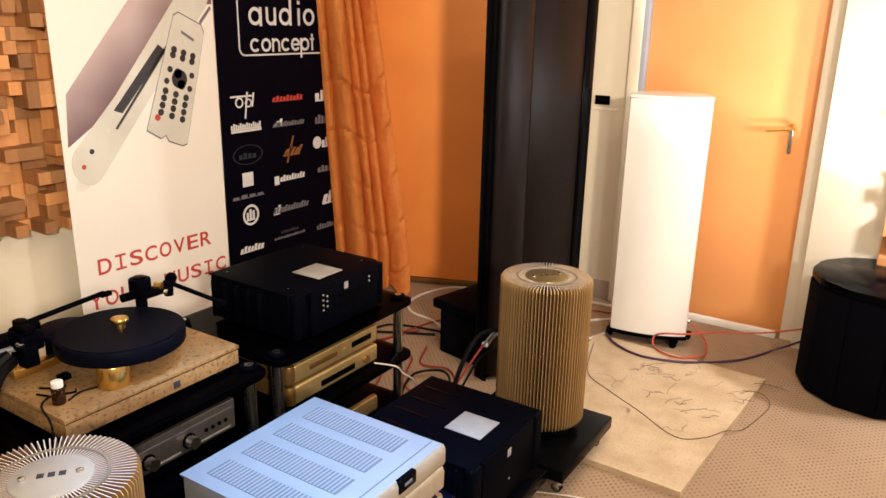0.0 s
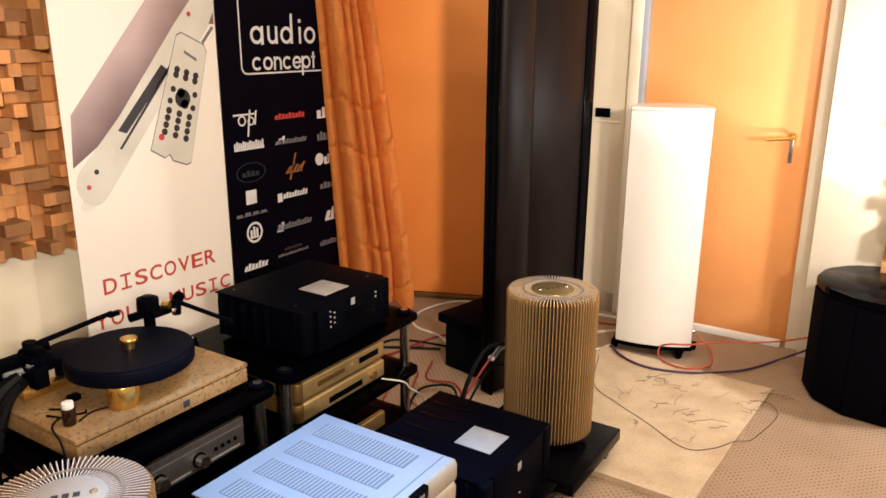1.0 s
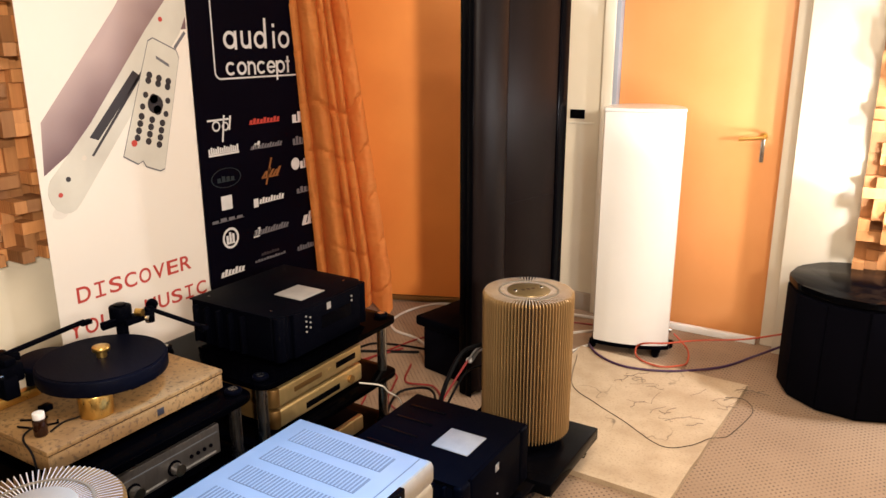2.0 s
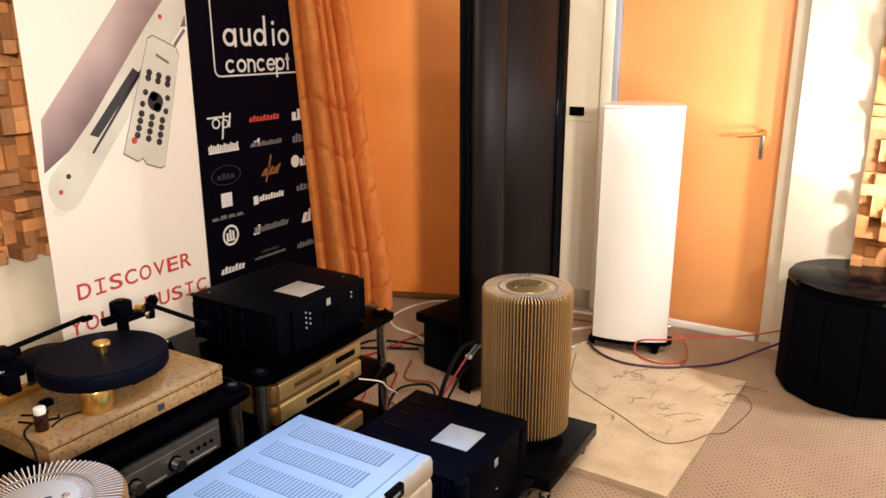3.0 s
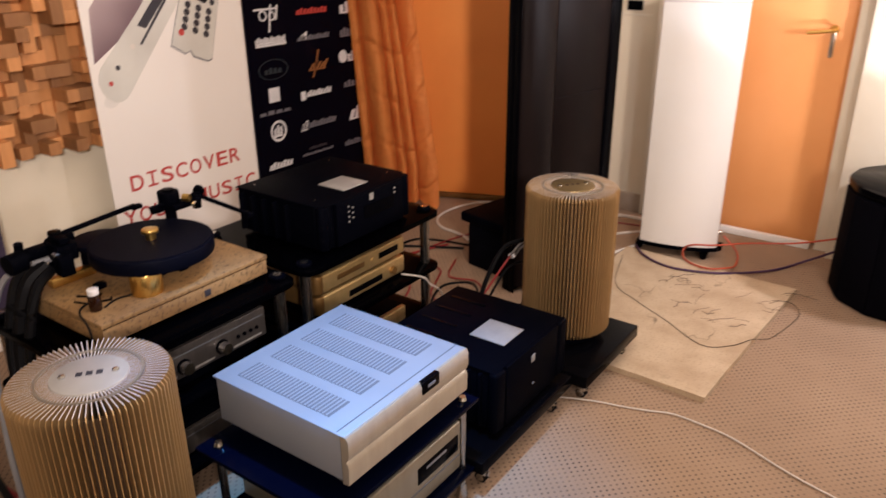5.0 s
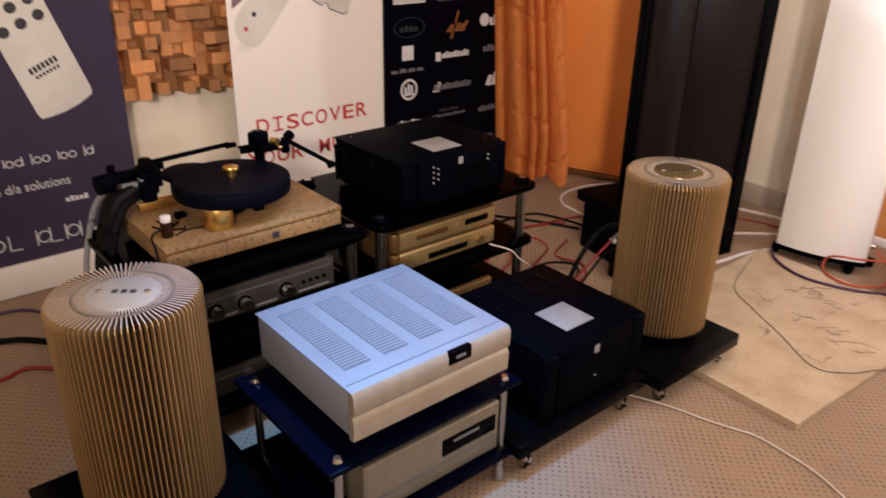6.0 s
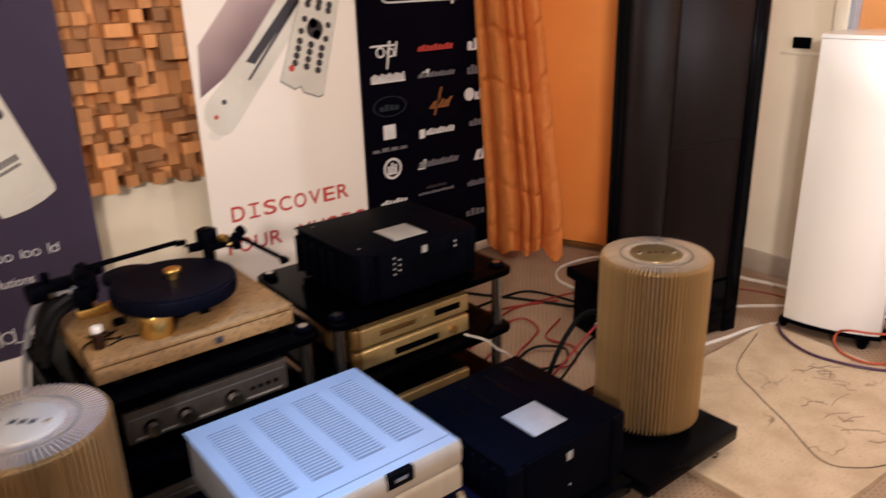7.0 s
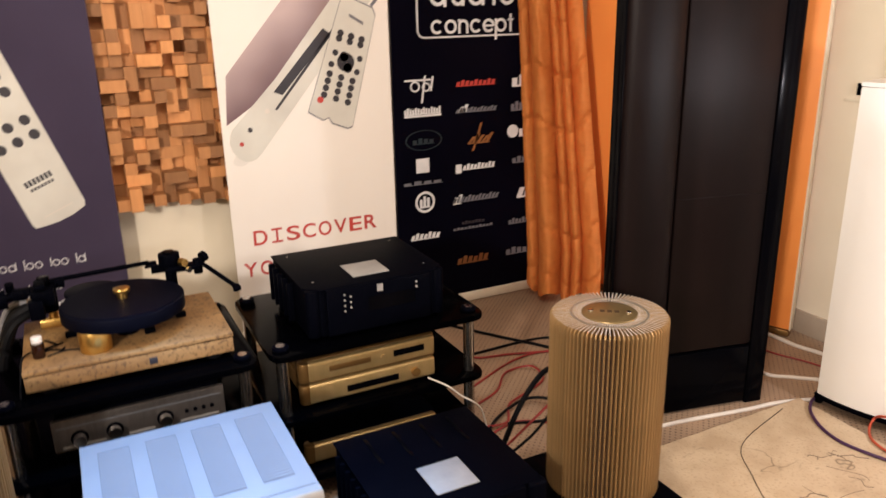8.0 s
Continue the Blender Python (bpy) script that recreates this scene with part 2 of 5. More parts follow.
MARBLE = stone_material("cream_marble", (0.56, 0.435, 0.29), (0.42, 0.305, 0.19), (0.30, 0.21, 0.13), 0.35, (0.12, 0.085, 0.05))
VEIN = plain("dark_vein", (0.19, 0.13, 0.08), rough=0.7, bump=0)
AMBER = plain("amber_glass", (0.018, 0.005, 0.002), rough=0.12, bump=0, coat=0.15, sheen=0.3)
CAPW = plain("white_cap", (0.8, 0.78, 0.76), rough=0.4)
DIMGREY = plain("dim_grey_front", (0.11, 0.098, 0.09), (0.085, 0.075, 0.07), 0.4, 0.6, scale=12, fine=300, bump=0.1, stretch=(1, 8, 1))
WIRE_W = plain("white_cable", (0.72, 0.66, 0.58), rough=0.5)
WIRE_R = plain("red_cable", (0.26, 0.018, 0.017), rough=0.45)
WIRE_O = plain("orange_red_cable", (0.50, 0.075, 0.03), rough=0.45)
WIRE_P = plain("purple_cable", (0.055, 0.018, 0.065), rough=0.45)
WIRE_B = plain("black_cable", (0.004, 0.004, 0.005), rough=0.5, sheen=0.1)
WIRE_D = plain("dark_brown_wire", (0.045, 0.03, 0.02), rough=0.5, sheen=0.2)
WIRE_G = plain("grey_cable", (0.30, 0.30, 0.31), rough=0.4)

# ---- building helpers ----


def box(bm, cx, cy, cz, sx, sy, sz, bevel=0.0, seg=2):
    made = bmesh.ops.create_cube(bm, size=1.0, matrix=Matrix.Translation((cx, cy, cz)) @ Matrix.Diagonal((sx, sy, sz, 1)))
    if bevel:
        edges = list({e for v in made["verts"] for e in v.link_edges})
        bmesh.ops.bevel(bm, geom=edges, offset=bevel, segments=seg, affect="EDGES", profile=0.5)
    return bm


def cube(cx, cy, cz, sx, sy, sz, bevel=0.0, seg=2):
    return box(bmesh.new(), cx, cy, cz, sx, sy, sz, bevel, seg)


def drum(bm, x, y, z0, z1, r, seg=28, r2=None, bevel=0.0):
    made = bmesh.ops.create_cone(bm, cap_ends=True, segments=seg, radius1=r, radius2=r if r2 is None else r2, depth=z1 - z0,
                                 matrix=Matrix.Translation((x, y, (z0 + z1) / 2)))
    if bevel:
        edges = list({e for v in made["verts"] for e in v.link_edges if abs(e.verts[0].co.z - e.verts[1].co.z) < 1e-6})
        bmesh.ops.bevel(bm, geom=edges, offset=bevel, segments=2, affect="EDGES", profile=0.5)
    return bm


def rod(bm, a, b, r, seg=14, r2=None):
    """A round bar from a to b."""
    a, b = Vector(a), Vector(b)
    m = Matrix.Translation((a + b) / 2) @ (b - a).to_track_quat("Z", "Y").to_matrix().to_4x4()
    bmesh.ops.create_cone(bm, cap_ends=True, segments=seg, radius1=r, radius2=r if r2 is None else r2, depth=(b - a).length, matrix=m)
    return bm


def prism(bm, outline, z0, z1, bevel=0.0):
    """An upright block over an outline in x and y (counter-clockwise)."""
    low = [bm.verts.new((x, y, z0)) for x, y in outline]
    high = [bm.verts.new((x, y, z1)) for x, y in outline]
    bm.faces.new(low[::-1]), bm.faces.new(high)
    for i in range(len(outline)):
        j = (i + 1) % len(outline)
        bm.faces.new((low[i], low[j], high[j], high[i]))
    if bevel:
        edges = [e for e in bm.edges if e.verts[0].co.z == e.verts[1].co.z]
        bmesh.ops.bevel(bm, geom=edges, offset=bevel, segments=2, affect="EDGES", profile=0.5)
    return bm


def sheet(bm, outline, x0, x1):
    """A thin upright plate over an outline in y and z, seen from +x."""
    low = [bm.verts.new((x0, y, z)) for y, z in outline]
    high = [bm.verts.new((x1, y, z)) for y, z in outline]
    bm.faces.new(low[::-1]), bm.faces.new(high)
    for i in range(len(outline)):
        j = (i + 1) % len(outline)
        bm.faces.new((low[i], low[j], high[j], high[i]))
    bmesh.ops.recalc_face_normals(bm, faces=bm.faces)
    return bm


def smooth_line(points, steps=8):
    p = [Vector(q) for q in points]
    p = [2 * p[0] - p[1]] + p + [2 * p[-1] - p[-2]]
    out = []
    for i in range(1, len(p) - 2):
        for k in range(steps):
            t = k / steps
            out.append(0.5 * (2 * p[i] + (p[i + 1] - p[i - 1]) * t + (2 * p[i - 1] - 5 * p[i] + 4 * p[i + 1] - p[i + 2]) * t * t
                              + (3 * p[i] - p[i - 1] - 3 * p[i + 1] + p[i + 2]) * t ** 3))
    return out + [p[-2]]


def tube(bm, points, r, seg=8, steps=8):
    line = smooth_line(points, steps)
    rings = []
    for i, q in enumerate(line):
        d = (line[min(i + 1, len(line) - 1)] - line[max(i - 1, 0)]).normalized()
        side = d.cross(Vector((0, 0, 1)) if abs(d.z) < 0.95 else Vector((1, 0, 0))).normalized()
        up = side.cross(d)
        rings.append([bm.verts.new(q + r * (math.cos(a) * side + math.sin(a) * up)) for a in (2 * math.pi * k / seg for k in range(seg))])
    for a, b in zip(rings, rings[1:]):
        for k in range(seg):
            bm.faces.new((a[k], a[(k + 1) % seg], b[(k + 1) % seg], b[k]))
    bm.faces.new(rings[0][::-1]), bm.faces.new(rings[-1])
    bmesh.ops.recalc_face_normals(bm, faces=bm.faces)
    return bm


def mesh_of(name, bm, material):
    me = bpy.data.meshes.new(name)
    bm.to_mesh(me)
    bm.free()
    me.materials.append(material)
    me.polygons.foreach_set("use_smooth", [True] * len(me.polygons))
    me.set_sharp_from_angle(angle=radians(32))
    return me


def part(name, bm, material, parent, label=""):
    ob = new(name, mesh_of(name, bm, material))
    ob.parent = parent
    return tagged(ob, label)


def thing(name, label, category, m=None, group=""):
    ob = new(name)
    ob.empty_display_size = 0.05
    ob.matrix_basis = m or Matrix()
    return tagged(ob, label, category, group)


def setting(name, bm, material, label=""):
    return tagged(new(name, mesh_of(name, bm, material)), label, kind="structure")


def lettering(words, y0, y1, z0, z1, x, spacing=1.0, weight=0.0):
    """Words laid flat on an upright sheet that faces +x, filling the given box."""
    cu = bpy.data.curves.new("lettering", "FONT")
    cu.body, cu.extrude, cu.space_character, cu.offset = words, 0.0004, spacing, weight
    ob = bpy.data.objects.new("lettering", cu)
    me = bpy.data.meshes.new_from_object(ob)
    bm = bmesh.new()
    bm.from_mesh(me)
    bpy.data.objects.remove(ob), bpy.data.curves.remove(cu), bpy.data.meshes.remove(me)
    xs, ys = [v.co.x for v in bm.verts], [v.co.y for v in bm.verts]
    for v in bm.verts:
        v.co = Vector((x + v.co.z, y0 + (v.co.x - min(xs)) / (max(xs) - min(xs)) * (y1 - y0), z0 + (v.co.y - min(ys)) / (max(ys) - min(ys)) * (z1 - z0)))
    return bm


def disc_x(bm, x, y, z, r, thick=0.001, seg=20):
    return rod(bm, (x, y, z), (x + thick, y, z), r, seg)


def ring_x(bm, x, y, z, r, w, thick=0.001, seg=28, squash=1.0):
    outer, inner, o2, i2 = ([bm.verts.new((xx, y + rr * math.cos(a), z + squash * rr * math.sin(a))) for a in (2 * math.pi * k / seg for k in range(seg))]
                            for xx, rr in ((x, r), (x, r - w), (x + thick, r), (x + thick, r - w)))
    for k in range(seg):
        j = (k + 1) % seg
        bm.faces.new((o2[k], o2[j], i2[j], i2[k]))
        bm.faces.new((outer[k], outer[j], o2[j], o2[k]))
        bm.faces.new((inner[j], inner[k], i2[k], i2[j]))
    return bm


def rounded(points, r, n=6):
    """An outline with its corners rounded off."""
    out = []
    for i, p in enumerate(points):
        p, a, b = Vector(p), Vector(points[i - 1]), Vector(points[(i + 1) % len(points)])
        s, e = p + (a - p).normalized() * r, p + (b - p).normalized() * r
        for k in range(n + 1):
            t = k / n
            out.append(tuple(s * (1 - t) ** 2 + p * 2 * t * (1 - t) + e * t * t))
    return out


def arc_x(bm, x, y, z, r, w, a0, a1, thick=0.001, seg=22):
    """A flat open band bent round a centre, from one angle to another."""
    turns = [radians(a0 + (a1 - a0) * k / seg) for k in range(seg + 1)]
    return sheet(bm, [(y + r * math.cos(a), z + r * math.sin(a)) for a in turns] + [(y + (r - w) * math.cos(a), z + (r - w) * math.sin(a)) for a in turns[::-1]], x, x + thick)


# ---- the room ----
WX, WY = -3.08, 4.11
setting("floor", cube(-0.4, 1.2, -0.05, 5.8, 6.6, 0.1), CARPET, "beige loop-pile carpet with small dark dots")
setting("ceiling", cube(-0.4, 1.2, 2.75, 5.8, 6.6, 0.1), CEIL)
setting("wall_west", cube(WX - 0.06, 1.2, 1.35, 0.12, 6.2, 2.7), CREAM, "cream painted wall behind the banners")
bm = bmesh.new()
for x0, x1, z0, z1 in ((WX, -1.395, 0, 2.7), (-0.495, 2.4, 0, 2.7), (-1.395, -0.495, 2.06, 2.7)):
    box(bm, (x0 + x1) / 2, WY + 0.07, (z0 + z1) / 2, x1 - x0, 0.14, z1 - z0)
setting("wall_north", bm, CREAM, "cream painted wall with an orange door")
setting("wall_east", cube(2.46, 1.2, 1.35, 0.12, 6.2, 2.7), CREAM)
setting("wall_south", cube(-0.34, -1.75, 1.35, 5.48, 0.14, 2.7), CREAM)
setting("wall_pier", cube(0.98, 4.05, 1.35, 2.84, 0.12, 2.7, 0.004), CREAM, "pale wall pier beside the door")
bm = cube(-2.26, WY - 0.008, 0.055, 1.62, 0.016, 0.11, 0.003)
setting("baseboard", bm, SKIRT, "skirting board with shade in its brownish tone")
setting("threshold", cube(-0.98, WY - 0.035, 0.019, 0.9, 0.03, 0.038, 0.004), WHITEP, "pale threshold strip under the door")

door = tagged(thing("door_1", "closed flush orange painted door with a metal lever handle", "door", pose(-0.945, WY + 0.03, 0)), kind="structure")
part("leaf", cube(0, 0.02, 1.035, 0.86, 0.04, 2.04, 0.004), ORANGE, door)
bm = bmesh.new()
for sx in (-0.485, 0.475):
    box(bm, sx, -0.045, 1.05, 0.06 if sx < 0 else 0.08, 0.035, 2.1, 0.005)
box(bm, 0, -0.045, 2.135, 1.03, 0.035, 0.07, 0.005)
part("door_frame", bm, TRIM, door, "cream door frame")
# left jamb's blue-grey holds the reveal's shade; the right one stays cream
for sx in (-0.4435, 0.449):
    part("jamb", cube(sx, -0.012, 1.03, 0.027 if sx < 0 else 0.02, 0.076, 2.05, 0.003), JAMB_SHADED if sx < 0 else TRIM, door, "door jamb with blue-grey shade in its colour" if sx < 0 else "cream door jamb")
for z in (0.28, 1.05, 1.82):
    part("hinge", rod(bmesh.new(), (-0.428, -0.055, z - 0.045), (-0.428, -0.055, z + 0.045), 0.006, 12), STEEL, door)
part("handle_plate", cube(0.335, -0.004, 1.02, 0.02, 0.008, 0.12, 0.003), STEEL, door, "narrow metal key plate")
bm = rod(bmesh.new(), (0.335, 0.0, 1.09), (0.335, -0.05, 1.09), 0.009)
rod(bm, (0.337, -0.048, 1.09), (0.225, -0.052, 1.075), 0.009)
rod(bm, (0.335, 0.0, 1.09), (0.335, -0.006, 1.09), 0.021, 20)
part("lever_handle", bm, BRASS, door, "brass lever handle")

switch = thing("light_switch", "small dark switch plate on the cream wall", "switch", pose(-1.60, WY, 1.16))
part("plate", cube(0, -0.006, 0, 0.086, 0.012, 0.05, 0.003), BLACKM, switch)
part("rocker", cube(0, -0.013, 0, 0.05, 0.006, 0.03, 0.002), BLACKG, switch)
part("dado", cube(0, -0.002, -0.05, 0.2, 0.004, 0.012, 0.001), TRIM, switch)

# an orange leaf standing open across the corner
leaf = thing("orange_door_leaf", "open flush orange painted door leaf with a dark bottom rail", "door", pose(-2.286, 3.802, 0, 0, 0, 21.5))
part("panel", cube(0, 0, 1.09, 1.16, 0.04, 2.1, 0.004), LEAFO, leaf)
part("bottom_rail", cube(0, -0.003, 0.022, 1.16, 0.05, 0.03, 0.003), BRONZE, leaf, "dark bottom rail")
part("edge_strip", cube(0.583, 0, 1.09, 0.006, 0.042, 2.1), TRIM, leaf)


def curtain():
    """A gathered hanging cloth: a broad flat pleat between narrow, deep ones, creased across from having been folded."""
    ob = thing("curtain", "gathered orange curtain hanging to the carpet", "curtain")
    bm = bmesh.new()
    a, b = Vector((-2.86, 3.235)), Vector((-2.55, 3.50))
    along, out = (b - a).normalized(), Vector((0.75, -0.66))
    cols, rows = 160, 170
    pleats = ((-0.04, 0.16, 0.045), (0.16, 0.47, 0.095), (0.47, 0.60, 0.045), (0.60, 0.74, 0.060), (0.74, 1.04, 0.085))
    grid = []
    for i in range(rows + 1):
        v = i / rows
        z = 0.015 + 2.5 * v
        line = []
        for j in range(cols + 1):
            u = j / cols
            p = a + along * (u - (0.33 + 0.41 * u) * max(0.0, v - 0.1) + 0.06) * (b - a).length
            fold, shift = -0.04, u + 0.012 * math.sin(2.4 * v + 5 * u)
            for n, (lo, hi, h) in enumerate(pleats):
                if lo <= shift < hi:
                    fold += h * math.sin(math.pi * (shift - lo) / (hi - lo)) ** 0.55 * (0.9 + 0.2 * math.sin(3.1 * v + n))
            fold *= 0.9 + 0.55 * (1 - v) ** 2
            fold += 0.010 * noise.noise(Vector((u * 6, v * 9, 0))) + 0.005 * noise.noise(Vector((u * 16, v * 34, 3)))
            wave = (z + 0.03 * math.sin(5 * u) + 0.10 * noise.noise(Vector((u * 2.2, 4, 1)))) % 0.27 - 0.135
            crease = 0.024 * math.exp(-(wave / 0.017) ** 2) * max(0.0, 0.70 + 0.9 * noise.noise(Vector((u * 3, z * 2.2, 7))))
            p = p + out * (fold - crease + 0.10 * (1 - v) ** 2 * (0.4 + u))
            hem = 0.05 * (0.5 + 0.5 * math.sin(17 * u + 2.0)) * max(0.0, 1 - 10 * v) + 0.01
            line.append(bm.verts.new((p.x, p.y, z + hem)))
        grid.append(line)
    for r0, r1 in zip(grid, grid[1:]):
        for j in range(cols):
            bm.faces.new((r0[j], r0[j + 1], r1[j + 1], r1[j]))
    bmesh.ops.solidify(bm, geom=bm.faces[:], thickness=0.003)
    part("cloth", bm, CLOTH, ob)
    bm = rod(bmesh.new(), (-2.95, 3.1, 2.5), (-2.3, 3.9, 2.5), 0.012)
    part("curtain_rail", bm, STEEL, ob)


curtain()

# ---- banners ----


def banner_frame(ob, y0, y1, z0, z1, material, base):
    part("print_sheet", cube(-0.0015, (y0 + y1) / 2, (z0 + z1) / 2, 0.003, y1 - y0, z1 - z0), material, ob)
    part("base_cassette", cube(-0.02, (y0 + y1) / 2, z0 / 2 + 0.002, 0.075, y1 - y0 + 0.02, max(z0, 0.03), 0.01), base, ob, "pale base cassette")
    part("top_rail", cube(-0.004, (y0 + y1) / 2, z1 + 0.01, 0.02, y1 - y0 + 0.006, 0.03, 0.004), STEEL, ob)
    part("support_pole", rod(bmesh.new(), (-0.03, (y0 + y1) / 2, 0.03), (-0.02, (y0 + y1) / 2, z1), 0.009), STEEL, ob)


def white_banner():
    ob = thing("white_banner", "white roll-up banner with a printed player, remote and red lettering", "banner", pose(-2.905, 0, 0), "roll-up banners")
    banner_frame(ob, 1.705, 2.507, 0.06, 2.02, WHITEV, TRIM)
    core = [(1.80, 0.955), (1.845, 0.95), (2.05, 1.19), (2.12, 1.30), (2.0, 1.26)]
    for k in range(7):
        grow = 0.066 - 0.0105 * k
        mid = Vector((1.95, 1.12))
        soft = rounded([tuple(Vector(p) + (Vector(p) - mid).normalized() * grow * (1.6 if i < 2 else 1.0)) for i, p in enumerate(core)], 0.03, 5)
        part("printed_shadow", sheet(bmesh.new(), soft, 0, 0.0003 + 0.00004 * k), SHADOW_INKS[k], ob)
    part("printed_player_side", sheet(bmesh.new(), [(1.728, 1.05), (1.745, 1.26), (2.13, 1.70), (2.25, 1.86), (2.50, 1.98), (2.50, 1.62), (2.30, 1.60), (1.90, 1.16)], 0.0002, 0.0012), print_shade("ink_mauve_player", (0.50, 0.385, 0.375), (0.16, 0.095, 0.105)), ob)
    part("printed_player_front", sheet(bmesh.new(), [(1.737, 1.0), (1.733, 0.97), (1.742, 0.935), (1.762, 0.905), (1.79, 0.886), (1.818, 0.883), (1.845, 0.892), (1.872, 0.918), (2.15, 1.245), (2.46, 1.60), (2.502, 1.68), (2.502, 1.86), (2.28, 1.62), (1.96, 1.24), (1.75, 1.03)], 0.0006, 0.0018), INK_PALE, ob)
    part("printed_slot", sheet(bmesh.new(), [(1.945, 1.18), (1.985, 1.165), (2.225, 1.42), (2.19, 1.445)], 0.001, 0.0024), INK_DARK, ob)
    part("printed_slot", sheet(bmesh.new(), [(1.945, 1.105), (1.955, 1.10), (2.25, 1.44), (2.24, 1.45)], 0.001, 0.0024), INK_DARK, ob)
    part("printed_knob", disc_x(bmesh.new(), 0.001, 1.827, 1.023, 0.011, 0.0014), INK_DARK, ob)
    part("printed_knob", disc_x(bmesh.new(), 0.001, 1.785, 0.964, 0.010, 0.0014), INK_RED, ob)
    part("printed_knob", disc_x(bmesh.new(), 0.001, 1.91, 1.10, 0.011, 0.0014), INK_SOFT, ob)
    part("printed_knob", disc_x(bmesh.new(), 0.001, 2.36, 1.66, 0.011, 0.0014), INK_RED, ob)
    part("printed_rod", sheet(bmesh.new(), [(2.42, 1.54), (2.43, 1.53), (2.495, 1.60), (2.485, 1.61)], 0.001, 0.0024), INK_GREY, ob)
    tl, tr, bl, br = Vector((2.290, 1.585)), Vector((2.450, 1.522)), Vector((2.098, 1.083)), Vector((2.300, 0.985))
    at = lambda u, v: (tl * (1 - u) + tr * u) * (1 - v) + (bl * (1 - u) + br * u) * v
    outline = [at(u, v) for u, v in ((0.12, 0), (0, 0.04), (0, 1), (0.35, 1.015), (0.45, 0.975), (0.55, 1.01), (0.9, 1.0), (1, 0.97), (1, 0.06), (0.88, 0.01))]
    edge = [p + (p - at(0.5, 0.5)).normalized() * 0.006 for p in outline]
    part("printed_remote_edge", sheet(bmesh.new(), edge, 0.0012, 0.0026), INK_GREY, ob)
    remote = part("printed_remote", sheet(bmesh.new(), outline, 0.002, 0.0034), INK_PALE, ob)
    for u, v, r in [(cu, cv, 0.0155) for cu in (0.22, 0.50, 0.78) for cv in (0.285, 0.33, 0.63, 0.69, 0.75, 0.81)] + [(0.52, 0.50, 0.042), (0.22, 0.45, 0.014), (0.84, 0.44, 0.014), (0.20, 0.55, 0.014), (0.84, 0.55, 0.014), (0.45, 0.46, 0.022), (0.6, 0.54, 0.022)]:
        p = at(u, v - 0.03 * (u - 0.5))
        part("printed_button", disc_x(bmesh.new(), 0.003, p.x, p.y, r, 0.0012, 14), INK_DARK, remote)
    p = at(0.17, 0.87)
    part("printed_button", disc_x(bmesh.new(), 0.003, p.x, p.y, 0.015, 0.0012, 14), INK_RED, remote, "red printed button")
    p, q = at(0.3, 0.12), at(0.72, 0.14)
    part("printed_bar", sheet(bmesh.new(), [(p.x, p.y), (p.x, p.y - 0.014), (q.x, q.y - 0.014), (q.x, q.y)], 0.003, 0.004), INK_GREY, remote)
    # evenly spaced typewriter capitals
    for words, y0, y1, z0, z1 in (("DISCOVER", 1.795, 2.402, 0.492, 0.562), ("YOUR MUSIC", 1.738, 2.483, 0.345, 0.413)):
        step = (y1 - y0 + 0.014) / len(words)
        for k, c in enumerate(words):
            a, b = y0 + step * k, y0 + step * (k + 1) - 0.014
            if c == "I":
                mid = (a + b) / 2
                bm = sheet(bmesh.new(), [(a + 0.006, z0), (b - 0.006, z0), (b - 0.006, z0 + 0.0095), (mid + 0.0052, z0 + 0.0095), (mid + 0.0052, z1 - 0.0095), (b - 0.006, z1 - 0.0095), (b - 0.006, z1),
                                         (a + 0.006, z1), (a + 0.006, z1 - 0.0095), (mid - 0.0052, z1 - 0.0095), (mid - 0.0052, z0 + 0.0095), (a + 0.006, z0 + 0.0095)], 0.0006, 0.0014)
                part("letter", bm, INK_RED, ob, "red slogan letter")
            elif c != " ":
                part("letter", lettering(c, a, b, z0, z1, 0.001, 1.0, 0.012), INK_RED, ob, "red slogan letter")


def bars(bm, y, z, w, h, n=1, slant=0.0, x=0.0006):
    """One comb-shaped plate of n short upright bars on a thin foot, in place of a printed mark."""
    if n == 1:
        outline = [(y - w / 2, z - h / 2), (y + w / 2, z - h / 2), (y + w / 2 + slant, z + h / 2), (y - w / 2 + slant, z + h / 2)]
        return sheet(bm, outline, x - 0.0004, x + 0.0006)
    step, foot = w / n, z - h * 0.36
    low = [(y - w / 2, z - h / 2), (y + w / 2, z - h / 2)]
    high = []
    for k in range(n):
        y0 = y - w / 2 + k * step
        y1 = y0 + step * 0.72
        top = z - h / 2 + h * (0.75, 1.0, 0.85)[k % 3]
        high += [(y0, foot), (y0 + slant, top), (y1 + slant, top), (y1, foot)]
    return sheet(bm, low + high[::-1], x - 0.0004, x + 0.0006)


